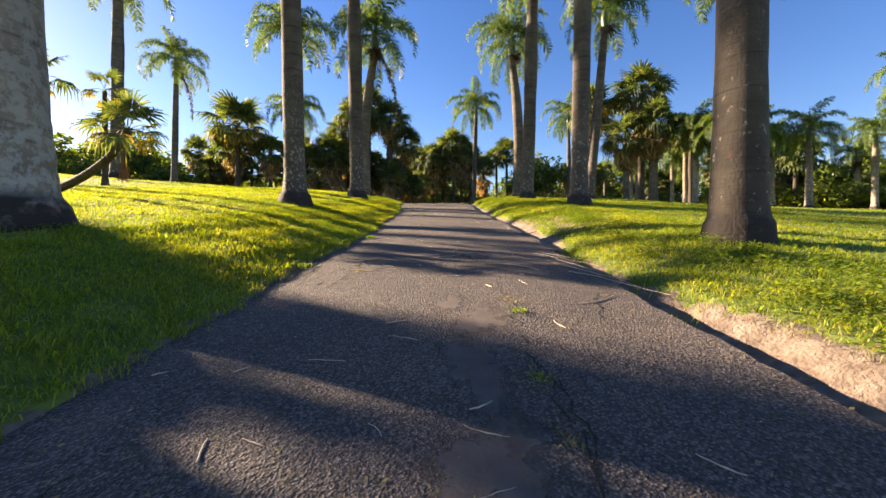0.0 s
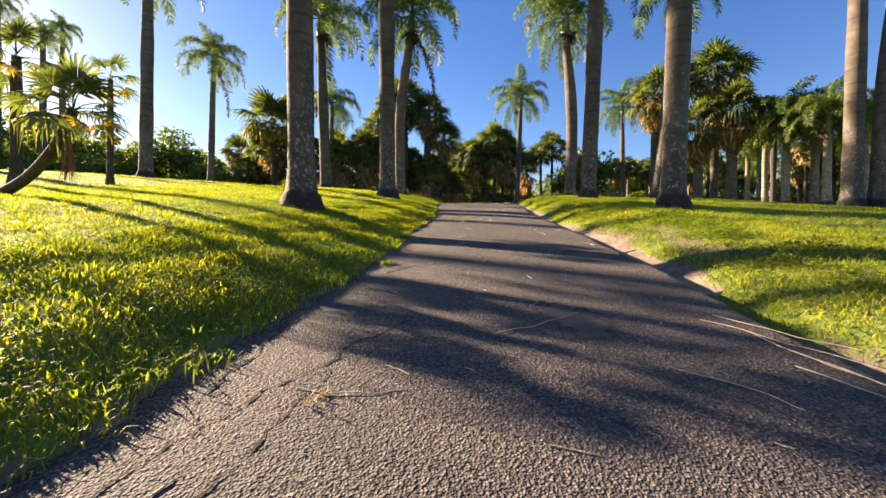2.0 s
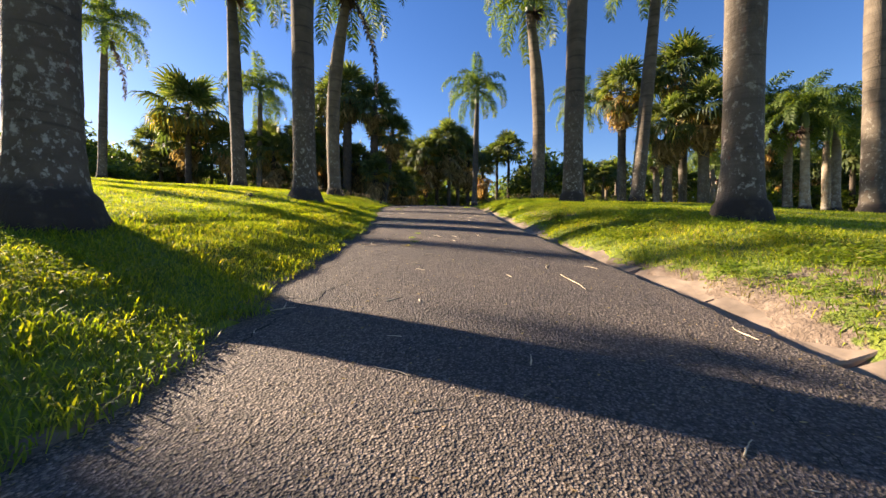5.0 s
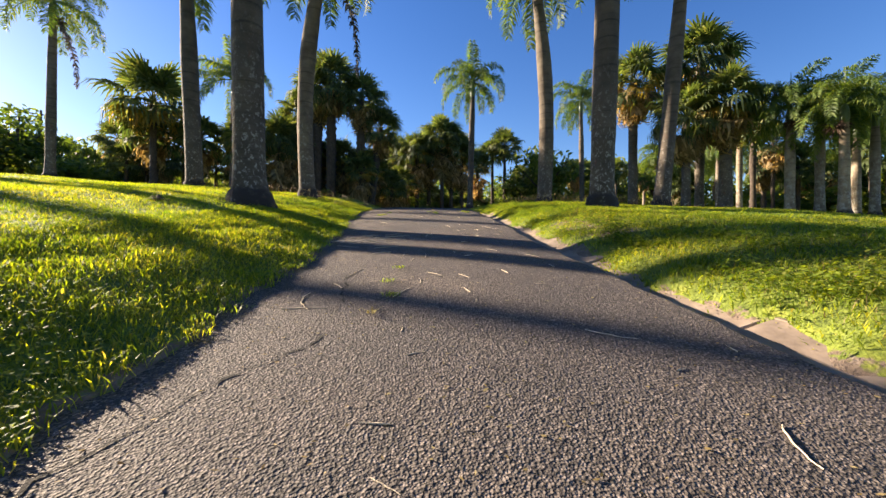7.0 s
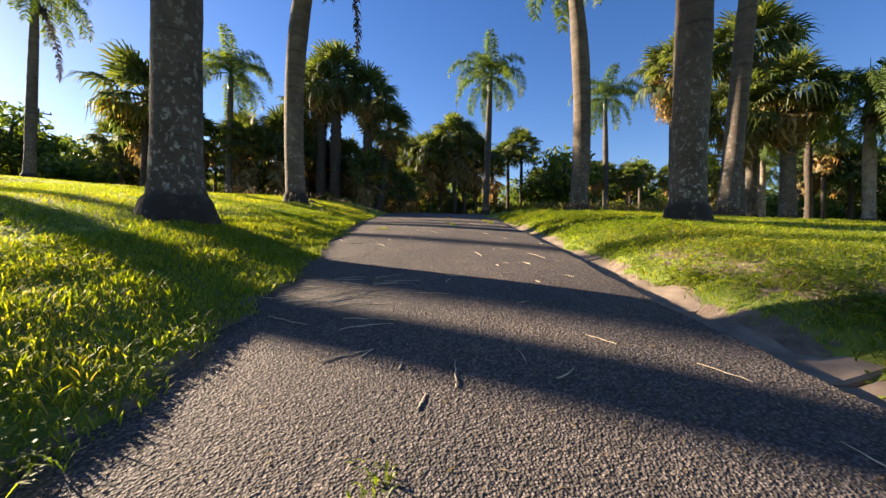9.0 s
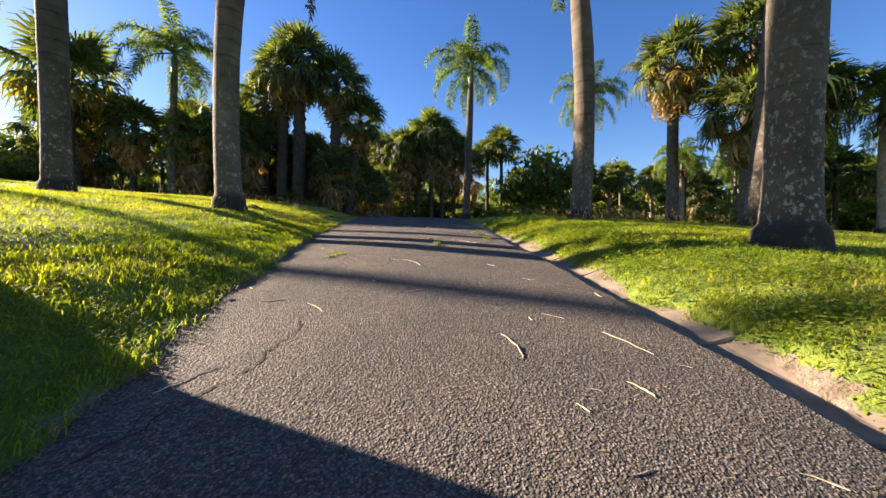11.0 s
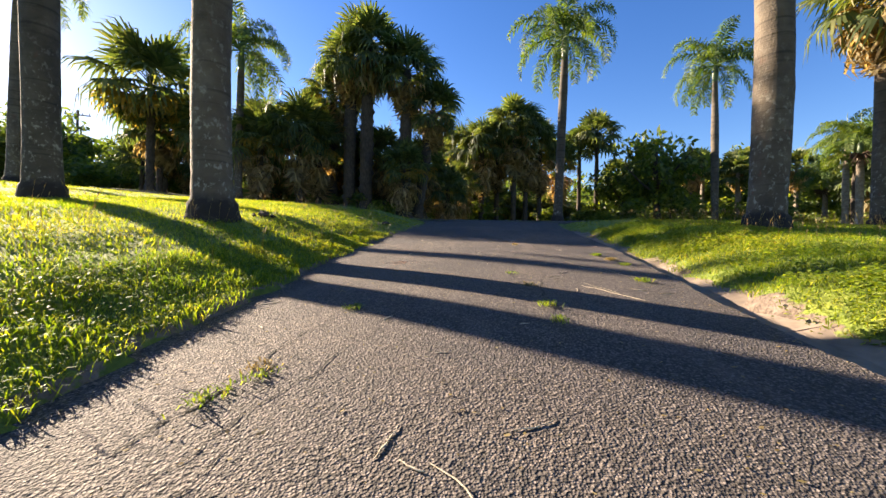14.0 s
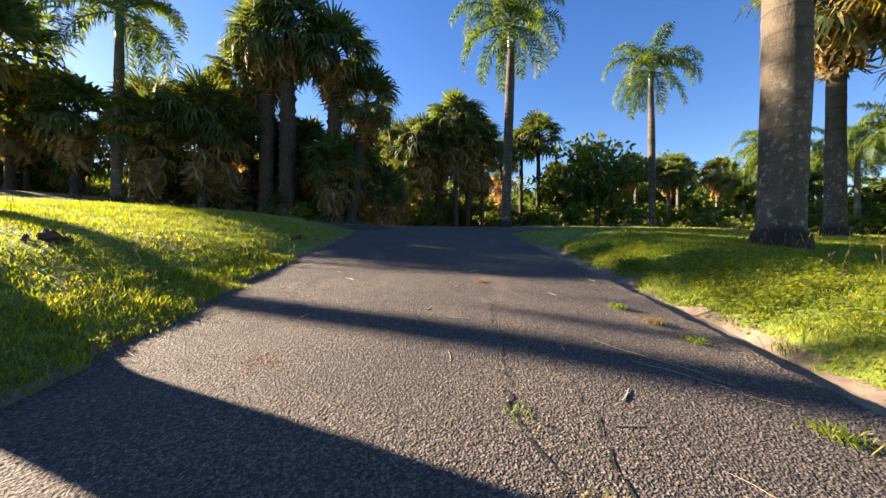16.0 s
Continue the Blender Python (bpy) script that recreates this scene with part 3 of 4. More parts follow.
def joined(heaps_at, name, material):
    h = Heap()
    for src, m in heaps_at:
        V, T, Q = src
        M = np.array(m)
        h.add(V @ M[:3, :3].T + M[:3, 3], T, Q)
    return h.mesh(name, material)


GREEN_A, OLD_A = [fan_leaf(230 + i, 1.05 + 0.1 * i, 0.92, d, 12).arrays() for i, d in enumerate((0.35, 0.75, 1.15))], fan_leaf(240, 0.75, 0.85, 1.1, 9).arrays()
CROWNS = [joined([(GREEN_A[min(2, int(f * 3))], m) for m, f in leaf_poses(50, -32, 300 + i, 1.05)], "crown", FAN) for i in range(4)]
SKIRTS = [joined([(OLD_A, Matrix.Translation((0, 0, -0.15 - 1.0 * f)) @ m) for m, f in leaf_poses(34, -82, 320 + i, 1.0)[10:]], "skirt", DEAD) for i in range(2)]


def fan_palm(x, y, height, size=1.0, seed=0, near=False, skirt=True, gold=0, trunk=0.2, lean=(0, 0), label="fan palm with a rough trunk and a round crown", material=None, count=42, shaggy=1.0):
    size = size * 0.88 if count >= 40 else size
    z = float(land(x, y)) - 0.02
    palm = thing("fan_palm", pose(x, y, z), label, "palm tree", "fan palms in the grove")
    me, top = trunk_mesh(height, trunk * 1.35, trunk, lean, (0, 0), seed, material or FIBRE, 16 if near else 11, 64 if near else 28, 0.35, 0.0 if material or trunk < 0.15 else 0.42 * trunk)
    part("trunk", me, palm)
    r = np.random.RandomState(seed + 500)
    top = Vector(top)
    if near:
        for i, (m, f) in enumerate(leaf_poses(count, -28 if skirt else -42, seed, size)):
            me = GOLD_MESH if f > 0.72 and r.uniform() < gold else LEAF_MESHES[min(2, int(f * 3))]
            part("fan_leaf", me, palm, Matrix.Translation(top + Vector((0, 0, 0.3 * (0.5 - f)))) @ m)
        if skirt:
            for m, f in leaf_poses(44, -98, seed + 1, size * 0.98)[17:]:
                part("dead_leaf", OLD_MESH, palm, Matrix.Translation(top - Vector((0, 0, 0.15 + shaggy * f * size))) @ m, "dry brown hanging leaf")
    else:
        turn = pose(0, 0, 0, 0, 0, r.uniform(0, 360)) @ Matrix.Scale(size, 4)
        part("crown", CROWNS[seed % 4], palm, Matrix.Translation(top) @ turn)
        if skirt:
            part("skirt", SKIRTS[seed % 2], palm, Matrix.Translation(top) @ turn, "skirt of dry brown leaves")
    return palm


DARK_FAN = "stout fan palm with dark crown and hanging dead leaves"
YELLOW_FAN = "fan palm with yellowing leaves and brown skirt"
fan_palm(13.6, 38.05, 8.9, 1.5, 1, True, gold=0.8, trunk=0.3, label=YELLOW_FAN, material=BARK)
fan_palm(17.83, 34.85, 6.9, 1.5, 2, True, gold=0.15, trunk=0.36, label=DARK_FAN, material=BARK)
fan_palm(15.8, 35.6, 6.0, 1.4, 3, True, trunk=0.27, label=DARK_FAN, material=BARK)
fan_palm(18.2, 37.8, 10.6, 1.65, 4, True, trunk=0.3, label=DARK_FAN, material=BARK)
fan_palm(-11.1, 47.2, 10.4, 1.55, 5, True, trunk=0.38, label=DARK_FAN)
fan_palm(-9.75, 46.8, 11.2, 1.6, 6, True, trunk=0.4, label=DARK_FAN)
fan_palm(-7.1, 47.0, 9.9, 1.5, 7, True, trunk=0.38, label=DARK_FAN)
fan_palm(-6.4, 47.9, 7.4, 1.35, 12, True, trunk=0.32, lean=(1.0, 0), label=DARK_FAN)
fan_palm(-13.0, 48.6, 8.2, 1.5, 8, True, gold=0.3, trunk=0.36, label=DARK_FAN)
fan_palm(-6.9, 46.0, 3.2, 1.1, 13, True, gold=0.95, trunk=0.16, label=YELLOW_FAN, shaggy=1.8)
fan_palm(-24.0, 44.4, 7.0, 2.3, 9, True, False, gold=0.9, trunk=0.24, label=YELLOW_FAN)
fan_palm(-20.8, 45.6, 4.6, 1.4, 10, gold=0.6, trunk=0.2, label=YELLOW_FAN)
fan_palm(-25.2, 46.4, 5.0, 1.5, 11, trunk=0.2, label=YELLOW_FAN)
for k, (x, y, hh, s) in enumerate([(-16.2, 44.7, 4.2, 1.4), (-14.0, 45.7, 5.2, 1.45), (-13.2, 46.9, 4.6, 1.3), (-17.8, 47, 5.0, 1.4), (-18.9, 49.5, 5.6, 1.5), (-15.2, 50.5, 6.0, 1.5), (-4.2, 56.0, 3.6, 1.25), (-5.4, 53.5, 2.8, 1.1)]):
    fan_palm(x, y, hh, s, 20 + k, True, gold=0.55, trunk=0.19, label=YELLOW_FAN, shaggy=2.0)
for k, (x, y, hh, s) in enumerate([(-11.3, 50.5, 3.6, 1.4), (-9.4, 50.0, 4.2, 1.4), (-7.9, 50.8, 3.2, 1.3), (-6.3, 49.8, 3.8, 1.3), (-4.6, 50.5, 2.4, 1.2), (-12.8, 50.8, 4.6, 1.4)]):
    fan_palm(x, y, hh, s, 170 + k, True, gold=0.5, trunk=0.18, label=YELLOW_FAN, shaggy=1.6)
for k, (x, y, hh, s) in enumerate([(-4.5, 60, 7.6, 1.6), (-2.4, 58.5, 7.8, 1.6), (-1.0, 61, 8.6, 1.6), (0.6, 58.5, 9.6, 1.7), (1.8, 60, 8.8, 1.7), (3.2, 61, 8.2, 1.6), (-3.3, 63, 8.0, 1.6), (5.4, 63, 7.0, 1.5), (-6.3, 64, 6.6, 1.5), (-8.6, 63, 6.0, 1.5)]):
    fan_palm(x, y, hh, s, 30 + k, k < 8, gold=0.5, trunk=0.22, label="tall fan palm with a thick skirt of brown leaves", shaggy=2.3)
for k, (x, y, hh, s) in enumerate([(9.1, 63, 9.6, 1.5), (7.6, 64, 8.8, 1.4)]):
    fan_palm(x, y, hh, s, 45 + k, False, False, trunk=0.2, label="slender dark fan palm with a bare trunk")
for k in range(46):
    r = np.random.RandomState(700 + k)
    x, y = 11 + 46 * ((k * 0.618) % 1), 41 + 26 * r.uniform()
    if x < 22.5:
        continue
    if k % 2:
        royal_palm(x, y, r.uniform(4.2, 7.0), 0.3, 0.21, seed=140 + k, nest=k % 3 == 0, size=0.75, label="royal palm with pale trunk in the far grove", bark=GREY_BARK)
        continue
    fan_palm(x, y, r.uniform(4.2, 7.6), r.uniform(1.15, 1.6), 50 + k, False, r.uniform() < 0.6, trunk=r.uniform(0.17, 0.26), label="fan palm with grey trunk in the far grove", material=BARK if k % 2 else None)
for k, (x, y, hh) in enumerate([(12.6, 68, 6.4), (15.2, 67, 7.2), (19.6, 66, 7.0), (21.8, 68.5, 7.8), (24.4, 66.5, 7.4), (27.0, 69, 8.0), (30.2, 67, 7.6), (22.9, 64, 6.2)]):
    fan_palm(x, y, hh, 1.2, 120 + k, False, k % 2 == 0, trunk=0.2, label="fan palm with pale trunk in the far grove", material=GREY_BARK)
for k in range(20):
    r = np.random.RandomState(750 + k)
    x = -34 + 46 * (k + r.uniform(0, 0.8)) / 20
    y = r.uniform(50.5, 56) if x < -9 else r.uniform(66, 70)
    fan_palm(x, y, r.uniform(0.9, 3.4), r.uniform(1.1, 1.6), 130 + k, False, r.uniform() < 0.4, trunk=0.16, label="low bushy fan palm in the undergrowth")
for k, (x, y, hh, s) in enumerate([(-30, 52, 5.0, 1.5), (-36, 56, 6.0, 1.5)]):
    fan_palm(x, y, hh, s, 100 + k, trunk=0.17, label="slender fan palm with a loose crown on the lawn")
fan_palm(-13.9, 13.2, 3.75, 0.64, 109, True, False, gold=0.5, trunk=0.14, count=12, label="slender fan palm with loose bright crown and dry flower stalk")
fan_palm(-14.1, 16.24, 3.9, 0.5, 110, True, False, gold=0.5, trunk=0.1, count=10, label="young fan palm with thin trunk and bright leaves")


def leaning_palm(x, y):
    """A small palm whose trunk leans far over before it turns up."""
    palm = thing("fan_palm", pose(x, y, float(land(x, y)) - 0.05), "small palm with mossy trunk leaning far over the lawn", "palm tree", "fan palms in the grove")
    s = np.linspace(0, 1, 14)
    P = np.stack([3.5 * s ** 0.85 + 0.05 * np.sin(s * 6), -1.25 * s, 0.85 * s + 0.45 * s ** 7 - 0.05], -1)
    V, F = tube(P, 0.11 - 0.03 * s, 12)
    part("trunk", np_mesh("trunk", V, F, FIBRE, True), palm, label="mossy leaning trunk")
    top = Vector(P[-1])
    for m, f in leaf_poses(14, -40, 111, 0.48):
        part("fan_leaf", GOLD_MESH if f > 0.8 else LEAF_MESHES[min(2, int(f * 3))], palm, Matrix.Translation(top) @ m)
    h = Heap()
    r = np.random.RandomState(9)
    for k in range(40):
        a, w = r.uniform(0, 6.28), r.uniform(0.02, 0.13)
        V, F = tube([(0, 0, 0), (0.03 * math.cos(a), 0.03 * math.sin(a), -0.5), (w * math.cos(a), w * math.sin(a), -1.0 - r.uniform(0, 0.15))], [0.004, 0.006, 0.004], 3)
        h.add(V, quads=F)
    part("dry_flower_stalk", h.mesh("dry_flower_stalk", RUST), palm, Matrix.Translation(top + Vector((-0.08, 0, -0.05))), "reddish brown hanging flower stalk")


leaning_palm(-10.7, 10.4)
# out of view; set so that its crown shades the start of the road
fan_palm(-15.4, 9.0, 3.6, 1.0, 112, True, False, gold=0.4, trunk=0.16, count=34, label="unseen fan palm with wide dense crown, placed for its shadow")


# ---- broad-leaved trees and shrubs behind the palms ----
def leaf_cloud(seed, clumps, leaves, spread, leaf, flat=0.75):
    r = np.random.RandomState(seed)
    c = r.normal(0, 1, (clumps, 3))
    c /= np.linalg.norm(c, axis=1)[:, None]
    c *= r.uniform(0.35, 0.8, (clumps, 1))
    rad = r.uniform(0.25, 0.42, clumps)
    which = r.randint(0, clumps, leaves)
    d = r.normal(0, 1, (leaves, 3))
    d /= np.linalg.norm(d, axis=1)[:, None]
    p = c[which] + d * (rad[which] * r.uniform(0.6, 1.05, leaves))[:, None]
    p *= np.array([spread, spread, spread * flat])
    a = r.normal(0, 1, (leaves, 3))
    a /= np.linalg.norm(a, axis=1)[:, None]
    b = np.cross(a, r.normal(0, 1, (leaves, 3)))
    b /= np.linalg.norm(b, axis=1)[:, None]
    ln = leaf * r.uniform(0.6, 1.3, (leaves, 1))
    V = np.stack([p - a * ln, p - b * ln * 0.4, p + a * ln, p + b * ln * 0.4], 1).reshape(-1, 3)
    return V, np.arange(leaves * 4).reshape(-1, 4)


CLOUDS = [np_mesh("crown", *leaf_cloud(800 + i, 26, 2400, 1.0, 0.075), LEAFY) for i in range(3)]
SHRUBS = [np_mesh("foliage", *leaf_cloud(820 + i, 14, 1000, 1.0, 0.1, 0.9), m) for i, m in enumerate((LEAFY, BRIGHT, BRIGHT))]


def limb_mesh(height, radius, seed):
    r = np.random.RandomState(seed)
    h = Heap()
    V, F = tube([(0, 0, -0.2), (0.03 * height, 0, height * 0.3), (0, 0.03 * height, height * 0.6), (0, 0, height * 0.9)], [radius * 1.3, radius, radius * 0.75, radius * 0.2], 9)
    h.add(V, quads=F)
    for k in range(6):
        a, z0 = k * 1.05 + r.uniform(-0.3, 0.3), height * r.uniform(0.3, 0.55)
        d = np.array([math.cos(a), math.sin(a), 0])
        V, F = tube([(0, 0, z0), d * height * 0.16 + (0, 0, z0 + height * 0.12), d * height * 0.33 + (0, 0, z0 + height * 0.3)], [radius * 0.5, radius * 0.35, radius * 0.1], 6)
        h.add(V, quads=F)
    return h.mesh("trunk", FIBRE, True)


def broad_tree(x, y, height, spread, seed, label="broad-leaved tree with dense dark green crown behind the palms"):
    tree = thing("tree", pose(x, y, float(land(x, y)) - 0.05, 0, 0, seed * 77), label, "tree")
    part("trunk", limb_mesh(height, 0.03 * height, seed), tree)
    part("crown", CLOUDS[seed % 3], tree, Matrix.Translation((0, 0, height * 0.6)) @ Matrix.Diagonal((spread, spread, height * 0.55, 1)))


def shrub(x, y, size, seed, label="leafy green shrub under the trees"):
    s = thing("shrub", pose(x, y, float(land(x, y)) - 0.05, 0, 0, seed * 61), label, "shrub")
    part("foliage", SHRUBS[seed % 3], s, Matrix.Translation((0, 0, size * 0.55)) @ Matrix.Diagonal((size, size, size * 0.75, 1)))
    V, F = tube([(0, 0, -0.1), (0.05, 0, size * 0.4), (0, 0.1, size * 0.9)], [0.06, 0.045, 0.02], 6)
    part("stem", np_mesh("stem", V, F, FIBRE, True), s)


broad_tree(13.5, 59, 9.0, 4.2, 1, "round dense tree with pale-tipped foliage")
broad_tree(11.4, 62, 6.5, 3.4, 2)
for k, (x, y, hh) in enumerate([(18, 79, 10.5), (25, 80, 12.0), (32, 78, 12.5), (39, 80, 12.0), (-27, 76, 10.0), (-16, 74, 9.0)]):
    broad_tree(x, y, hh, 5.0, 60 + k)
for k in range(58):
    r = np.random.RandomState(900 + k)
    az = -78 + 156 * (k + r.uniform(0, 0.7)) / 58
    dist = r.uniform(66, 92) if abs(az) < 42 else r.uniform(58, 80)
    x, y = dist * math.sin(radians(az)), 14 + dist * math.cos(radians(az))
    broad_tree(x, y, r.uniform(6.0, 10.5) if az > -8 else r.uniform(5.5, 9.5), r.uniform(4.6, 6.6), k)
for k in range(14):
    r = np.random.RandomState(980 + k)
    az = 100 + 160 * k / 13
    broad_tree(55 * math.sin(radians(az)), 10 + 50 * math.cos(radians(az)), r.uniform(8, 12), r.uniform(5, 7), k)
for k in range(130):
    r = np.random.RandomState(1000 + k)
    az = -64 + 128 * (k + r.uniform(0, 0.8)) / 130
    dist = r.uniform(52, 68)
    x, y = dist * math.sin(radians(az)), 8 + dist * math.cos(radians(az))
    if y < 53.5 and abs(x) < 40:
        y = 53.5 + r.uniform(0, 6)
    shrub(x, y, r.uniform(1.7, 3.7), k)
for k, (x, y, s) in enumerate([(-6.2, 54.5, 1.3), (-9, 54, 1.8), (8.3, 58, 1.4), (-12.6, 49.0, 1.5), (-14.8, 48.3, 1.3), (-17.0, 51, 1.8), (10.5, 58, 2.4), (-10.3, 46.6, 1.2), (-20, 52, 2.0), (-8.3, 46.3, 1.1)]):
    shrub(x, y, s, 200 + k)


# ---- grass ----
def blades(seed, count, x0, x1, y0, y1, length, width, keep, rows=2):
    """Arrays of grass blades: bent, tapering, each an island of its own."""
    r = np.random.RandomState(seed)
    x, y = r.uniform(x0, x1, count), r.uniform(y0, y1, count)
    k = keep(x, y, r)
    x, y = x[k], y[k]
    n = len(x)
    clump = 0.65 + 0.7 * (0.5 + 0.5 * np.sin(6.1 * x + 2.0 * y) * np.sin(5.3 * y - 1.7 * x)) * r.uniform(0.5, 1.3, n)
    ln = length * clump * r.uniform(0.6, 1.25, n)
    a = r.uniform(0, 2 * np.pi, n)
    d = np.stack([np.cos(a), np.sin(a), 0 * a], -1)
    s = np.stack([-np.sin(a), np.cos(a), 0 * a], -1) * (width * r.uniform(0.6, 1.3, n))[:, None]
    p = np.stack([x, y, land(x, y) - 0.008], -1)
    lie = r.uniform(0.25, 1.1, n)[:, None]
    up = np.array([0, 0, 1.0])
    mid = p + (d * lie * 0.45 + up * 0.55) * ln[:, None]
    tip = mid + (d * lie * 0.6 + up * r.uniform(-0.2, 0.35, n)[:, None]) * ln[:, None]
    if rows == 1:
        V = np.stack([p - s, p + s, (mid + tip) / 2], 1).reshape(-1, 3)
        return V, [np.arange(n * 3).reshape(-1, 3)]
    V = np.stack([p - s * 0.6, p + s * 0.6, mid + s, mid - s, tip], 1).reshape(-1, 3)
    i = np.arange(n)[:, None] * 5
    return V, [i + np.array([[3, 2, 4]]), i + np.array([[0, 1, 2, 3]])]


def on_left(x, y, r):
    return x < edge_left(y) + 0.06 * r.uniform(-1, 1.4, len(x))


def fade_left(x, y, r):
    return on_left(x, y, r) & (r.uniform(0, 1, len(x)) < np.clip((x + 14) / 5, 0, 1))


def fade_far_left(x, y, r):
    return on_left(x, y, r) & (r.uniform(0, 1, len(x)) < np.clip((-7.5 - x) / 4, 0, 1))


def on_right(x, y, r):
    return (x > edge_right(y) + 0.08) & (r.uniform(0, 1, len(x)) > bareness(x, y) * 1.35 - 0.12)


def not_cross(x, y, r):
    return ((y < 45) | (y > 52)) & ((x < edge_left(y)) | (x > edge_right(y) + 0.3))


LAWN = "short bright green lawn grass in tufts"
for seed, count, box, length, width, keep, rows in (
        (1, 205000, (-4.2, -1.5, -0.5, 31), 0.085, 0.0042, on_left, 2),
        (2, 260000, (-13.5, -4.2, -2, 36), 0.085, 0.0085, fade_left, 1),
        (3, 135000, (1.6, 5.0, -0.5, 34), 0.085, 0.0048, on_right, 2),
        (4, 120000, (5.0, 11.0, 0, 36), 0.085, 0.0095, on_right, 1),
        (5, 80000, (-26, -7.5, -1, 45), 0.09, 0.014, fade_far_left, 1),
        (6, 80000, (11.0, 30, 6, 45), 0.09, 0.014, on_right, 1),
        (7, 60000, (-12, 14, 30, 56), 0.1, 0.012, not_cross, 1)):
    tagged(new("lawn_grass", np_mesh("lawn_grass", *blades(seed, count, *box, length, width, keep, rows), GRASS)), LAWN, "grass", kind="stuff")


def small_leaves(seed, count, x0, x1, y0, y1, keep):
    """Broad low leaves in patches between the blades."""
    r = np.random.RandomState(seed)
    x, y = r.uniform(x0, x1, count), r.uniform(y0, y1, count)
    k = keep(x, y, r) & (np.sin(2.3 * x + 1.1 * y) * np.sin(1.9 * y - 0.7 * x + 1) + r.uniform(-0.5, 0.5, count) > 0.25)
    x, y = x[k], y[k]
    n = len(x)
    a, ln = r.uniform(0, 6.28, n), r.uniform(0.009, 0.02, n)
    p = np.stack([x, y, land(x, y) + r.uniform(0.03, 0.075, n)], -1)
    d = np.stack([np.cos(a), np.sin(a), r.uniform(-0.3, 0.5, n)], -1) * ln[:, None]
    s = np.stack([-np.sin(a), np.cos(a), r.uniform(-0.4, 0.4, n)], -1) * ln[:, None] * 0.6
    V = np.stack([p - d, p - s, p + d * 0.9, p + s], 1).reshape(-1, 3)
    return np_mesh("clover", V, np.arange(n * 4).reshape(-1, 4), WEED)


tagged(new("clover", small_leaves(91, 150000, -5.5, -1.6, -0.5, 31, on_left)), "low broad-leaved weeds in patches in the lawn", "weed", kind="stuff")
tagged(new("clover", small_leaves(92, 90000, 2.2, 5.5, 0, 32, on_right)), "low broad-leaved weeds in patches on the bank", "weed", kind="stuff")


def weed_mounds(seed, count, y0, y1, near, far, leaves=170):
    """Low creeping weeds heaped in leafy cushions on the bank."""
    r = np.random.RandomState(seed)
    made = []
    for _ in range(count):
        y = r.uniform(y0, y1)
        x = float(edge_right(y)) + r.uniform(near, far)
        n = int(leaves * r.uniform(0.5, 1.3))
        wide, tall = r.uniform(0.12, 0.32), r.uniform(0.06, 0.2)
        px, py = x + r.normal(0, wide * 0.55, n), y + r.normal(0, wide * 0.75, n)
        d = np.hypot(px - x, py - y) / wide
        pz = land(px, py) + tall * np.exp(-d ** 2 * 0.7) * r.uniform(0.3, 1.1, n) + 0.015
        a, ln = r.uniform(0, 6.28, n), r.uniform(0.012, 0.03, n)
        p = np.stack([px, py, pz], -1)
        t = np.stack([np.cos(a), np.sin(a), r.uniform(-0.5, 0.5, n)], -1) * ln[:, None]
        w = np.stack([-np.sin(a), np.cos(a), r.uniform(-0.5, 0.5, n)], -1) * ln[:, None] * 0.55
        made.append(np.stack([p - t, p - w, p + t, p + w], 1).reshape(-1, 3))
    V = np.concatenate(made)
    return np_mesh("creeping_weeds", V, np.arange(len(V)).reshape(-1, 4), WEED)


tagged(new("creeping_weeds", weed_mounds(93, 210, 15, 33, 0.5, 1.9)), "leafy creeping weeds heaped along the bank", "weed", kind="stuff")
tagged(new("creeping_weeds", weed_mounds(94, 110, 2, 15, 0.7, 2.2)), "leafy creeping weeds among the grass of the bank", "weed", kind="stuff")


def dry_blades(x, y, r):
    return (x > edge_right(y) + 0.5) & (r.uniform(0, 1, len(x)) < 0.12 + 0.5 * bareness(x, y))


tagged(new("dry_grass", np_mesh("dry_grass", *blades(95, 26000, 2.1, 4.2, 1, 21, 0.1, 0.0035, dry_blades, 2), STRAW)), "dry straw-coloured grass among the green on the bank", "grass", kind="stuff")


# ---- far utility pole ----
def utility_pole(x, y, height):
    pole = thing("utility_pole", pose(x, y, float(land(x, y)) - 0.1, 0, 0, 35), "grey wooden utility pole with a crossarm beyond the trees", "utility pole")
    V, F = tube([(0, 0, 0), (0, 0, height * 0.5), (0, 0, height)], [0.16, 0.14, 0.11], 10)
    part("post", np_mesh("post", V, F, FIBRE, True), pole)
    V, F = tube([(-1.1, 0, height - 0.5), (0, 0, height - 0.5), (1.1, 0, height - 0.5)], [0.07, 0.07, 0.07], 4)
    part("crossarm", np_mesh("crossarm", V, F, FIBRE), pole)
    for dx in (-1.0, -0.4, 0.4, 1.0):
        V, F = tube([(dx, 0, height - 0.45), (dx, 0, height - 0.32), (dx, 0, height - 0.2)], [0.03, 0.06, 0.03], 8)
        part("insulator", np_mesh("insulator", V, F, PATCH, True), pole)


utility_pole(-46, 57.5, 9.5)


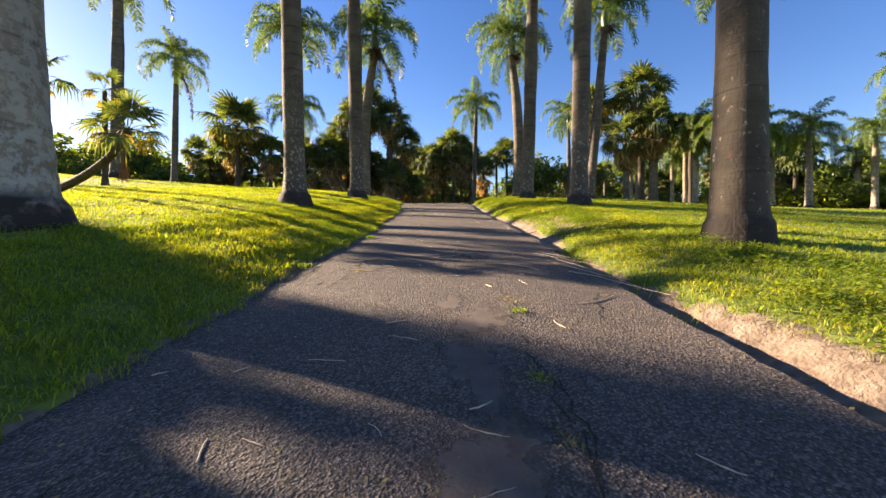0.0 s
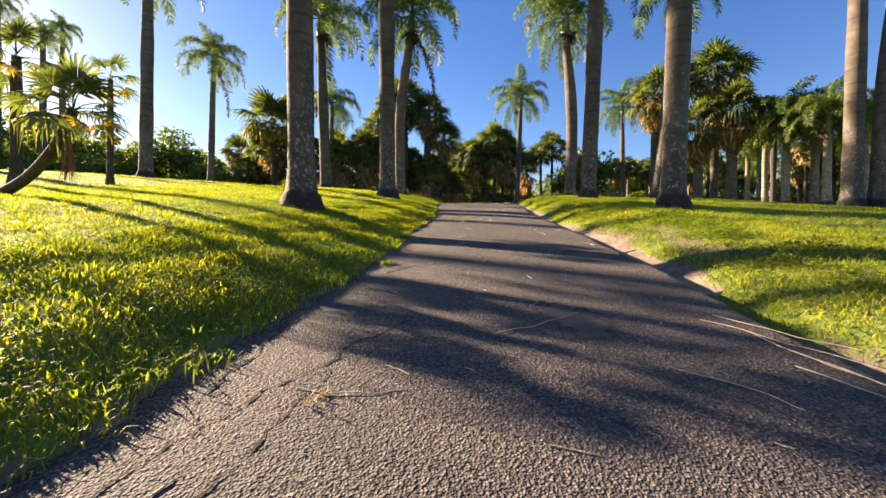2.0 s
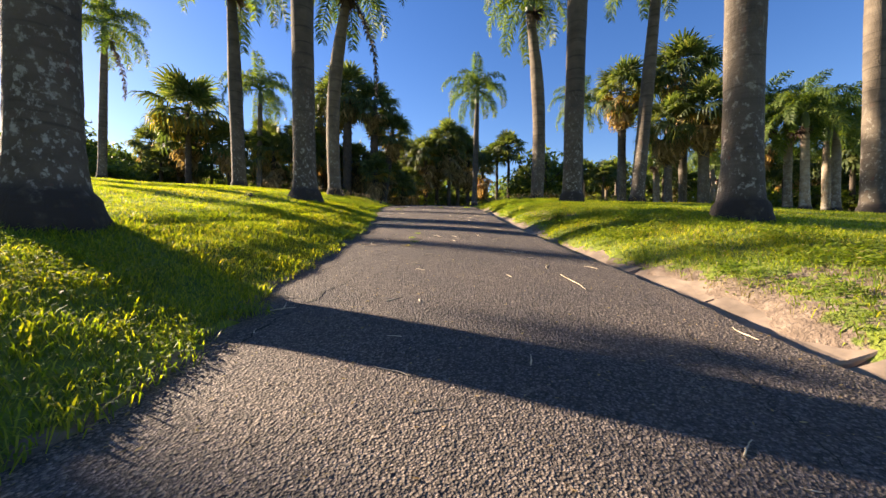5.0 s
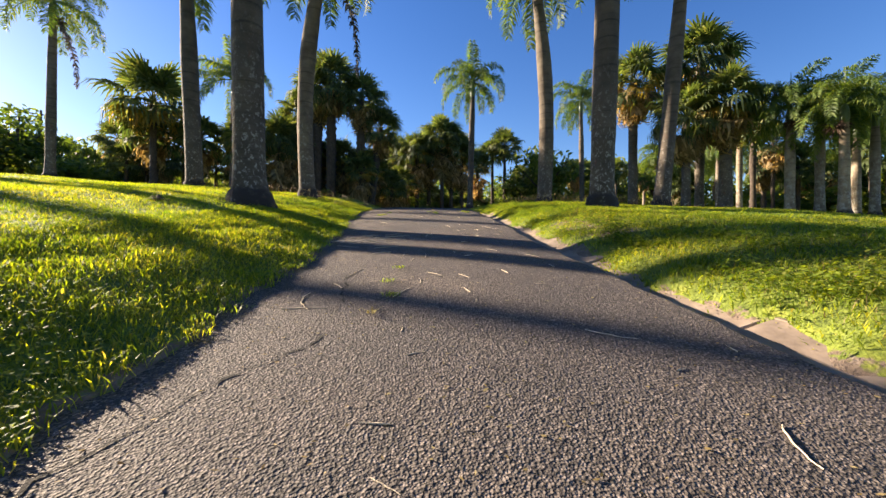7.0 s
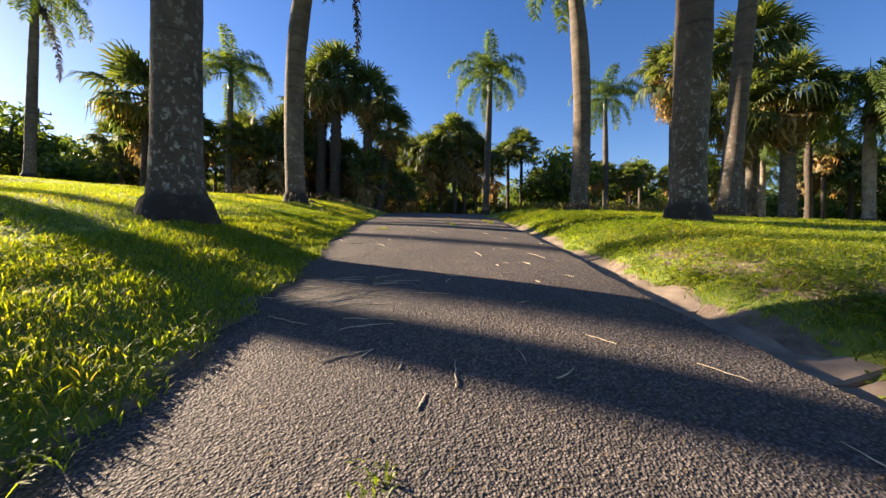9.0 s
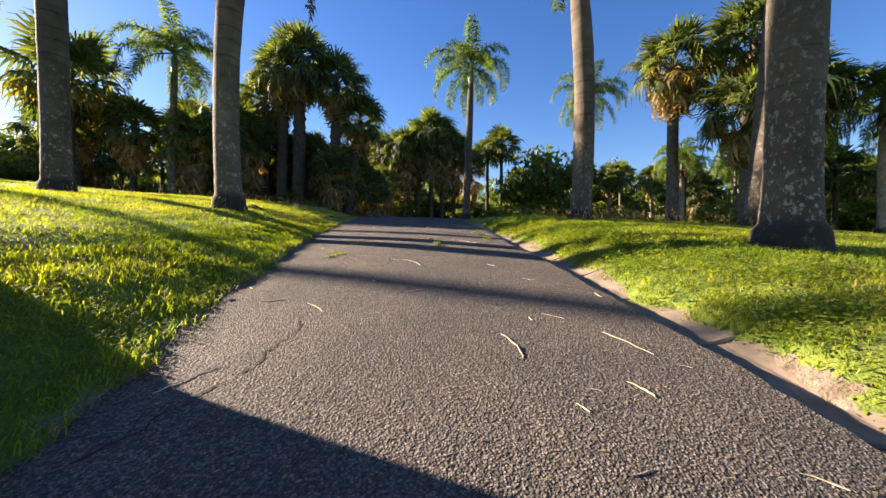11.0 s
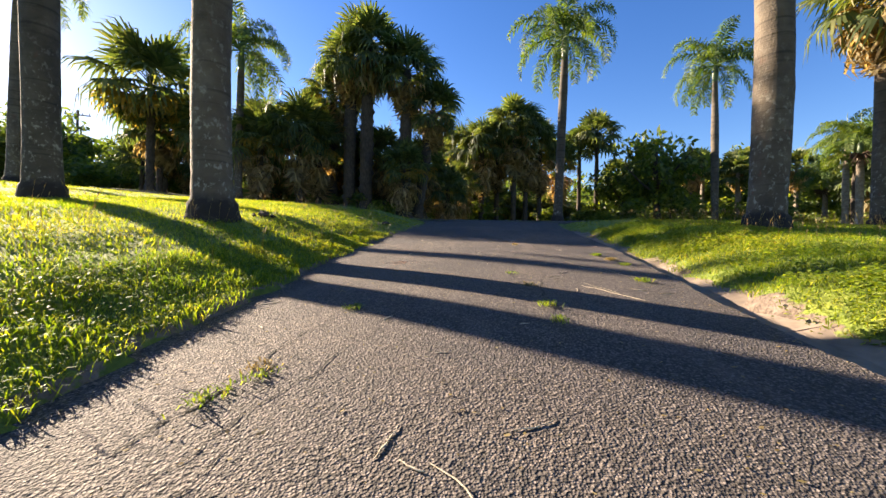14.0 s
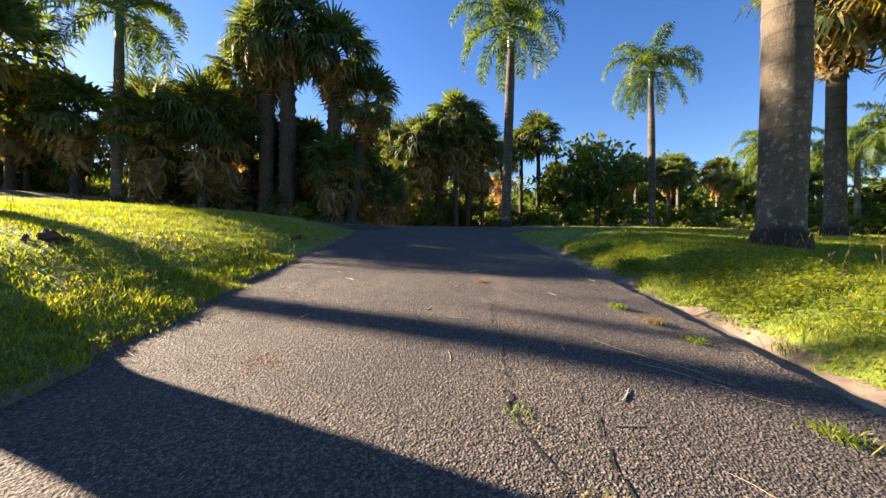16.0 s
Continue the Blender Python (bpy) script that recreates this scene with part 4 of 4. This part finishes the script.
# ---- cracks, silt and weeds in the road ----
def wander(x0, y0, x1, y1, seed, step=0.045, sway=0.035):
    """A broken line from one point to another along the road."""
    r = np.random.RandomState(seed)
    n = max(4, int(math.hypot(x1 - x0, y1 - y0) / step))
    u = np.linspace(0, 1, n)
    off = np.cumsum(r.normal(0, sway * 0.45, n))
    off -= u * off[-1]
    along = np.array([x1 - x0, y1 - y0]) / math.hypot(x1 - x0, y1 - y0)
    side = np.array([-along[1], along[0]])
    return np.array([x0, y0]) + u[:, None] * np.array([x1 - x0, y1 - y0]) + off[:, None] * side


def crack(line, width, seed):
    r = np.random.RandomState(seed)
    t = np.gradient(line, axis=0)
    t /= np.linalg.norm(t, axis=1)[:, None]
    nrm = np.stack([-t[:, 1], t[:, 0]], -1)
    w = 0.85 * width * r.uniform(0.1, 1.0, len(line)) ** 1.3 * np.sin(np.linspace(0.12, math.pi - 0.12, len(line))) ** 0.4
    A, B = line + nrm * w[:, None], line - nrm * w[:, None] * r.uniform(0.5, 1.0, len(line))[:, None]
    V = np.concatenate([np.column_stack([q, road_height(q[:, 0], q[:, 1]) + 0.004]) for q in (A, B)])
    n = len(line)
    i = np.arange(n - 1)
    part("crack", np_mesh("crack", V, np.stack([i, i + 1, i + 1 + n, i + n], -1), CRACK), ROAD)


CRACKS = [(0.66, 4.5, 0.57, 2.78, 0.014), (0.57, 2.78, 0.56, 1.5, 0.014), (-1.65, 11.85, -1.5, 12.43, 0.022), (-1.5, 12.43, -1.08, 13.22, 0.018), (-1.1, 13.6, -1.2, 15.05, 0.018), (-1.62, 6.0, -1.52, 4.9, 0.02),
          (-0.47, 26.8, -0.59, 26.1, 0.016), (-0.59, 26.1, -0.57, 25.2, 0.016), (-0.45, 28.9, -0.47, 26.8, 0.012), (-2.1, 22.3, -1.95, 23.1, 0.014), (-1.95, 24.0, -2.1, 22.3, 0.012), (0.42, 0.9, 0.66, 2.4, 0.012),
          (-1.35, 0.8, -1.2, 1.7, 0.012), (-1.5, 4.3, -0.75, 6.3, 0.02), (-1.2, 5.6, -0.3, 5.9, 0.008), (-1.15, 4.2, -1.05, 5.3, 0.014), (1.25, 3.3, 1.5, 4.2, 0.018), (-1.54, 9.9, -1.22, 11.6, 0.018),
          (-0.1, 14.2, 0.28, 14.5, 0.008), (-2.09, 17.8, -1.6, 20.0, 0.014), (-2.11, 20.4, -1.71, 22.4, 0.014), (-1.9, 22.0, -1.5, 24.0, 0.009), (-0.4, 23.9, -0.22, 26.4, 0.012), (0.25, 29.0, 0.45, 32.0, 0.012),
          (-1.17, 25.0, -0.47, 25.3, 0.006), (0.98, 9.0, 1.25, 10.5, 0.008)]
for k, (x0, y0, x1, y1, w) in enumerate(CRACKS):
    crack(wander(x0, y0, x1, y1, 300 + k), w, 340 + k)


def silt(x, y, rx, ry, seed):
    r = np.random.RandomState(seed)
    a = np.linspace(0, 2 * math.pi, 40, endpoint=False)
    rad = 1 + 0.28 * np.sin(2 * a + r.uniform(0, 6)) + 0.2 * np.sin(3 * a + r.uniform(0, 6)) + 0.1 * np.sin(7 * a + r.uniform(0, 6)) + r.uniform(-0.06, 0.06, 40)
    X, Y = x + rx * rad * np.cos(a), y + ry * rad * np.sin(a)
    V = np.column_stack([np.append(X, x), np.append(Y, y), np.append(road_height(X, Y), road_height(x, y)) + 0.004])
    i = np.arange(40)
    me = np_mesh("silt_patch", V, np.stack([i, (i + 1) % 40, np.full(40, 40)], -1), SILT)
    me.attributes.new("core", "FLOAT", "POINT").data.foreach_set("value", np.append(np.zeros(40), 1.0).astype(np.float32))
    part("silt_patch", me, ROAD)


for k, (x, y, rx, ry) in enumerate([(0.25, 2.5, 0.2, 0.6), (0.27, 1.78, 0.22, 0.4), (0.33, 3.3, 0.24, 0.4), (0.1, 3.7, 0.14, 0.3), (0.45, 6.2, 0.25, 0.6)]):
    silt(x, y, rx, ry, 360 + k)


def tuft(h, x, y, count, length, seed, spread=0.07, on_road=True):
    r = np.random.RandomState(seed)
    z = float(road_height(x, y) if on_road else land(x, y)) + 0.002
    for _ in range(count):
        bx, by = r.normal(0, spread * 0.5), r.normal(0, spread)
        a, ln = r.uniform(0, 6.28), length * r.uniform(0.5, 1.2)
        d, s = np.array([math.cos(a), math.sin(a), 0]), np.array([-math.sin(a), math.cos(a), 0]) * 0.0045
        b = np.array([x + bx, y + by, z])
        m = b + d * ln * 0.4 + np.array([0, 0, ln * 0.5])
        h.add(np.array([b - s * 0.5, b + s * 0.5, m + s, m - s, m + d * ln * 0.5 - np.array([0, 0, ln * r.uniform(-0.2, 0.25)])]), tris=[(3, 2, 4)], quads=[(0, 1, 2, 3)])


ROAD_WEEDS, DRY_WEEDS, BANK_WEEDS = Heap(), Heap(), Heap()
for k, (x, y, n, ln) in enumerate([(0.57, 1.9, 40, 0.05), (0.57, 2.4, 40, 0.05), (0.64, 3.5, 50, 0.05), (0.63, 3.8, 36, 0.045), (-1.5, 8.2, 140, 0.09), (-2.05, 22.7, 60, 0.06), (-2.0, 23.0, 50, 0.05),
          (-1.92, 22.9, 40, 0.05), (-1.9, 24.1, 60, 0.06), (-0.45, 25.13, 60, 0.06), (-0.36, 24.4, 70, 0.07), (-0.32, 24.0, 50, 0.06), (-0.43, 29.1, 60, 0.06), (-0.61, 25.8, 30, 0.05),
          (0.81, 25.65, 70, 0.08), (0.95, 27.4, 110, 0.08), (0.85, 27.9, 90, 0.08), (1.0, 26.9, 60, 0.07), (-0.98, 5.0, 26, 0.05), (-0.79, 14.0, 40, 0.05), (-0.87, 14.5, 36, 0.05),
          (-0.87, 13.6, 36, 0.045), (-0.8, 15.1, 40, 0.05)]):
    tuft(ROAD_WEEDS if k % 3 else DRY_WEEDS, x, y, n, ln, 400 + k)
for k in range(60):
    r = np.random.RandomState(460 + k)
    y = r.uniform(1.5, 33)
    x = float(edge_right(y)) + r.uniform(0.15, 1.7)
    tuft(BANK_WEEDS, x, y, 50, r.uniform(0.1, 0.2), 470 + k, 0.12, False)
for k in range(26):
    r = np.random.RandomState(560 + k)
    y = r.uniform(2, 30)
    x = float(edge_left(y)) + r.uniform(-0.25, 0.1)
    tuft(BANK_WEEDS, x, y, 60, r.uniform(0.07, 0.12), 570 + k, 0.11, False)
tagged(new("road_weeds", ROAD_WEEDS.mesh("road_weeds", WEED)), "small green weeds growing from cracks in the road", "weed", kind="stuff")
tagged(new("dry_weeds", DRY_WEEDS.mesh("dry_weeds", STRAW)), "dry straw-coloured weeds in cracks of the road", "weed", kind="stuff")
tagged(new("bank_weeds", BANK_WEEDS.mesh("bank_weeds", WEED)), "leafy green weeds along the edges of the road", "weed", kind="stuff")


# ---- seed stalks over the bank ----
def seed_stalks(seed, count, x0, x1, y0, y1):
    r = np.random.RandomState(seed)
    h = Heap()
    for _ in range(count):
        x, y = r.uniform(x0, x1), r.uniform(y0, y1)
        z, a, ln = float(land(x, y)), r.uniform(0, 6.28), r.uniform(0.18, 0.38)
        d = np.array([math.cos(a), math.sin(a), 0]) * ln * 0.25
        b = np.array([x, y, z])
        V, F = tube([b, b + d * 0.4 + (0, 0, ln * 0.6), b + d + (0, 0, ln)], [0.0018, 0.0014, 0.0012], 3)
        h.add(V, quads=F)
        V, F = tube([b + d * 0.85 + (0, 0, ln * 0.9), b + d * 1.02 + (0, 0, ln * 1.03), b + d * 1.2 + (0, 0, ln * 1.13)], [0.002, 0.006, 0.001], 4)
        h.add(V, quads=F)
    return h.mesh("seed_stalks", STRAW)


tagged(new("seed_stalks", seed_stalks(5, 700, 2.9, 9, 24, 36)), "thin pale grass stalks with seed heads", "grass", kind="stuff")
tagged(new("seed_stalks", seed_stalks(6, 420, -8, -3.4, 22, 38)), "thin pale grass stalks with seed heads", "grass", kind="stuff")


# ---- fallen stalks and leaf strips ----
def stalk(x, y, length, turn, curve, radius, seed, name="palm_stalk", label="dry curved palm stalk lying on the asphalt", material=None, where=None):
    r = np.random.RandomState(seed)
    s = np.linspace(-0.5, 0.5, 12)
    lx, ly = s * length, curve * length * (0.25 - s ** 2) * 2 + 0.01 * length * np.sin(s * 17 + seed)
    c, q = math.cos(turn), math.sin(turn)
    X, Y = x + lx * c - ly * q, y + lx * q + ly * c
    Z = (where or (lambda u, v: road_height(u, v)))(X, Y) + radius * 0.9
    Z = Z + 0.012 * np.abs(np.sin(s * 5 + seed)) * min(1.0, length)
    V, F = tube(np.stack([X - x, Y - y, Z - Z[6]], -1), radius * (1.1 - 0.9 * np.abs(s + 0.15)), 6)
    ob = new(name, np_mesh(name, V, F, material or TWIG, True))
    ob.matrix_basis = pose(x, y, float(Z[6]))
    tagged(ob, label, "palm litter", "litter on the road")


STALKS = [(-0.53, 15.82, 0.28, 1.57, 0.01, 0.012), (-1.12, 16.03, 0.3, 0.55, 0.03, 0.008), (-1.02, 16.06, 0.12, 1.2, 0, 0.008), (-0.84, 22.15, 0.55, -1.05, 0.25, 0.006), (-0.12, 19.28, 0.4, -1.45, 0.16, 0.008),
          (0.7, 19.35, 0.42, -1.2, 0.05, 0.006), (0.37, 19.9, 0.2, -0.7, 0.05, 0.005), (0.9, 11.5, 0.55, -1.45, 0.05, 0.008), (0.85, 12.17, 0.25, -1.9, -0.15, 0.007), (1.35, 12.2, 0.2, -1.1, 0.1, 0.006),
          (0.18, 6.15, 0.85, 0.65, -0.08, 0.005), (-0.85, 5.12, 0.6, 0.1, -0.22, 0.007), (1.42, 3.9, 0.55, 0.65, -0.12, 0.01), (1.75, 5.0, 1.3, -1.1, 0.1, 0.008), (1.82, 5.4, 1.5, -1.2, -0.05, 0.007),
          (1.85, 4.6, 1.2, -1.0, 0.08, 0.007), (1.7, 5.9, 1.1, -0.9, 0.05, 0.006), (1.7, 5.45, 0.9, -1.3, 0.12, 0.006), (1.8, 6.2, 0.8, -0.8, -0.1, 0.006), (-1.4, 13.9, 0.45, -1.3, -0.25, 0.009),
          (-1.38, 13.71, 0.33, 0, 0.03, 0.009), (0.3, 25.0, 0.7, -0.93, 0.02, 0.003), (0.33, 24.95, 0.65, -0.88, 0.03, 0.0025), (0.25, 25.2, 0.5, -1.0, 0.03, 0.0025), (0.65, 13.2, 0.3, -0.5, -0.12, 0.006),
          (-0.58, 12.0, 0.12, -0.6, 0.02, 0.005), (1.0, 5.3, 0.5, -0.7, 0.2, 0.006), (-0.2, 1.95, 0.12, -0.9, 0.2, 0.004), (-0.6, 2.6, 0.22, -0.1, 0.03, 0.005), (0.25, 1.62, 0.2, 0.4, 0.05, 0.004),
          (-1.05, 1.5, 0.16, 1.1, 0.05, 0.005), (-0.45, 1.55, 0.12, 0.6, 0.03, 0.005), (-0.7, 14.1, 0.3, 1.2, 0.02, 0.01), (-0.43, 14.8, 0.2, -0.8, 0.03, 0.008), (-0.13, 14.7, 0.18, -1.0, 0.03, 0.008),
          (0.31, 14.9, 0.16, -1.35, 0.03, 0.009), (-1.25, 7.9, 0.55, 1.0, 0.03, 0.012), (-0.5, 7.9, 0.12, 0.8, 0.02, 0.008), (0.25, 7.6, 0.2, 1.8, 0.08, 0.01), (-1.6, 20.1, 0.3, -0.9, 0.1, 0.008),
          (-1.94, 18.9, 0.35, 1.0, 0.05, 0.006), (0.33, 11.7, 0.1, -1.2, 0.1, 0.01), (-0.67, 17.3, 0.3, -0.1, 0.02, 0.005), (0.38, 16.3, 0.2, -0.8, 0.05, 0.006), (0.86, 15.9, 0.25, -0.9, 0.05, 0.006),
          (0.46, 26.5, 0.9, -0.9, 0.02, 0.003), (0.56, 26.2, 0.8, -0.85, 0.03, 0.0025)]
for k, (x, y, ln, a, c, rad) in enumerate(STALKS):
    stalk(x, y, ln, a, c, min(rad * 0.5, 0.0042), 600 + k)
for k in range(110):
    r = np.random.RandomState(660 + k)
    y = r.uniform(0.8, 30)
    x = r.uniform(float(edge_left(y)) + 0.15, float(edge_right(y)) - 0.1)
    stalk(x, y, r.uniform(0.05, 0.22), r.uniform(0, 3.14), r.uniform(-0.15, 0.15), r.uniform(0.0022, 0.0045), 680 + k, "leaf_strip", "thin dry leaf strip lying on the asphalt")


for k in range(46):
    r = np.random.RandomState(820 + k)
    stalk(-1.4 + r.normal(0, 0.28), 17.3 + r.normal(0, 0.35), r.uniform(0.12, 0.4), r.uniform(-0.5, 0.9), r.uniform(-0.15, 0.15), r.uniform(0.002, 0.004), 840 + k, "leaf_strip", "thin dry leaf strip in a heap at the road's edge")


def litter(seed, count):
    """Grit and small leaf scraps on the asphalt."""
    r = np.random.RandomState(seed)
    y = r.uniform(0.3, 32, count)
    lo, hi = edge_left(y), edge_right(y)
    u = r.beta(0.75, 0.75, count)
    x = lo + (hi - lo) * u
    a, ln = r.uniform(0, 6.28, count), r.uniform(0.004, 0.016, count)
    d = np.stack([np.cos(a), np.sin(a), r.uniform(-0.1, 0.35, count)], -1) * ln[:, None]
    s = np.stack([-np.sin(a), np.cos(a), r.uniform(-0.2, 0.4, count)], -1) * (ln * r.uniform(0.2, 0.6, count))[:, None]
    p = np.stack([x, y, road_height(x, y) + 0.006], -1)
    V = np.stack([p - d, p - s, p + d, p + s], 1).reshape(-1, 3)
    return np_mesh("leaf_litter", V, np.arange(count * 4).reshape(-1, 4), STRAW)


tagged(new("leaf_litter", litter(71, 9000)), "scattered dry leaf scraps on the road", "litter", kind="stuff")


# ---- small things on the lawn ----
def flower(x, y):
    z = float(land(x, y))
    f = thing("flower", pose(x, y, z), "single orange flower in the lawn", "flower")
    V, F = tube([(0, 0, 0), (0.01, 0, 0.06), (0, 0, 0.11)], [0.003, 0.0025, 0.002], 5)
    part("stem", np_mesh("stem", V, F, SHAFT, True), f)
    for k in range(9):
        a = k * 0.698
        d, s = np.array([math.cos(a), math.sin(a), 0.25]) * 0.045, np.array([-math.sin(a), math.cos(a), 0]) * 0.015
        part("petal", np_mesh("petal", np.array([(0, 0, 0), d * 0.6 - s, d, d * 0.6 + s]), np.array([[0, 1, 2, 3]]), PETAL), f, Matrix.Translation((0, 0, 0.11)))


flower(-3.3, 20.8)


def dirt_mound(x, y, size, seed):
    r = np.random.RandomState(seed)
    h = Heap()
    for _ in range(40):
        a, d = r.uniform(0, 6.28), abs(r.normal(0, size * 0.5))
        c = np.array([d * math.cos(a), d * math.sin(a), max(0, size * 0.25 - d * 0.3)])
        g = r.uniform(0.02, 0.07)
        P = np.array([(1, 0, 0), (-1, 0, 0), (0, 1, 0), (0, -1, 0), (0, 0, 1), (0, 0, -1)]) * g * r.uniform(0.6, 1.3, (6, 3)) + c
        h.add(P, tris=[(0, 2, 4), (2, 1, 4), (1, 3, 4), (3, 0, 4), (2, 0, 5), (1, 2, 5), (3, 1, 5), (0, 3, 5)])
    ob = new("soil_heap", h.mesh("soil_heap", FIBRE))
    ob.matrix_basis = pose(x, y, float(land(x, y)))
    tagged(ob, "small heap of crumbled dark soil on the lawn", "soil", kind="stuff")


dirt_mound(-5.6, 28.6, 0.25, 1)
dirt_mound(-5.3, 17.9, 0.18, 2)
dirt_mound(-4.3, 33.2, 0.22, 3)


# ---- concrete gutter along the bank ----
def slab_mesh(seed):
    """One worn slab: a dished top with chipped corners and a thick rim."""
    r = np.random.RandomState(seed)
    u, v = np.array([0.0, 0.015, 0.14, 0.28, 0.42, 0.555, 0.57]), np.array([-0.592, -0.578, -0.2, 0.2, 0.578, 0.592])
    U, W = np.meshgrid(u, v, indexing="ij")
    Z = np.interp(U, (0, 0.28, 0.57), (-0.1, -0.095, 0.0)) + r.normal(0, 0.004, U.shape)
    rim = (U == u[0]) | (U == u[-1]) | (W == v[0]) | (W == v[-1])
    Z = Z - np.where(rim, 0.014, 0)
    U = U + np.where(U == u[-1], r.uniform(-0.07, 0.03, U.shape), 0)
    a, b = U.shape
    top = np.stack([U, W, Z], -1).reshape(-1, 3)
    i, j = np.meshgrid(np.arange(a - 1), np.arange(b - 1), indexing="ij")
    F = [np.stack([i * b + j, (i + 1) * b + j, (i + 1) * b + j + 1, i * b + j + 1], -1).reshape(-1, 4)]
    ring = [k * b for k in range(a)] + [(a - 1) * b + k for k in range(1, b)] + [k * b + b - 1 for k in range(a - 2, -1, -1)] + [k for k in range(b - 2, 0, -1)]
    low = top[ring] - np.array([0, 0, 0.1])
    n = len(ring)
    F.append(np.array([(ring[k], len(top) + k, len(top) + (k + 1) % n, ring[(k + 1) % n]) for k in range(n)]))
    return np_mesh("gutter_slab", np.concatenate([top, low]), np.concatenate(F), CONCRETE)


SLABS = [slab_mesh(30 + k) for k in range(4)]
GUTTER = thing("gutter", pose(1.7, 8.0, float(profile(8.0))), "worn tan concrete gutter slabs between road and bank", "gutter", kind="structure")
for k in range(23):
    r = np.random.RandomState(90 + k)
    y = 8.2 + 1.2 * k
    x = float(edge_right(y)) + 0.06
    aim = math.degrees(math.atan2(float(soft_interp(y + 0.6, EDGE_Y, EDGE_R, 0.6) - soft_interp(y - 0.6, EDGE_Y, EDGE_R, 0.6)), 1.2))
    rise = math.degrees(math.atan2(float(profile(y + 0.6) - profile(y - 0.6)), 1.2))
    at = pose(x, y, float(profile(y)) + r.uniform(-0.012, 0.012), 0, 0, -aim) @ pose(0, 0, 0, rise + r.uniform(-0.5, 0.5), r.uniform(-1.2, 1.2), 0)
    part("gutter_slab", SLABS[k % 4], GUTTER, GUTTER.matrix_basis.inverted() @ at)


# ---- fallen petals on the road ----
def petals(x, y, count, spread, seed):
    r = np.random.RandomState(seed)
    p = np.stack([x + r.normal(0, spread, count), y + r.normal(0, spread * 1.3, count), np.zeros(count)], -1)
    p[:, 2] = road_height(p[:, 0], p[:, 1]) + 0.006
    a, ln = r.uniform(0, 6.28, count), r.uniform(0.006, 0.014, count)
    d = np.stack([np.cos(a), np.sin(a), r.uniform(-0.2, 0.4, count)], -1) * ln[:, None]
    w = np.stack([-np.sin(a), np.cos(a), r.uniform(-0.2, 0.4, count)], -1) * ln[:, None] * 0.6
    V = np.stack([p - d, p - w, p + d, p + w], 1).reshape(-1, 3)
    tagged(new("fallen_petals", np_mesh("fallen_petals", V, np.arange(count * 4).reshape(-1, 4), RUST)), "small patch of rust-coloured petals on the asphalt", "petals", kind="stuff")


petals(-2.13, 26.45, 120, 0.07, 17)
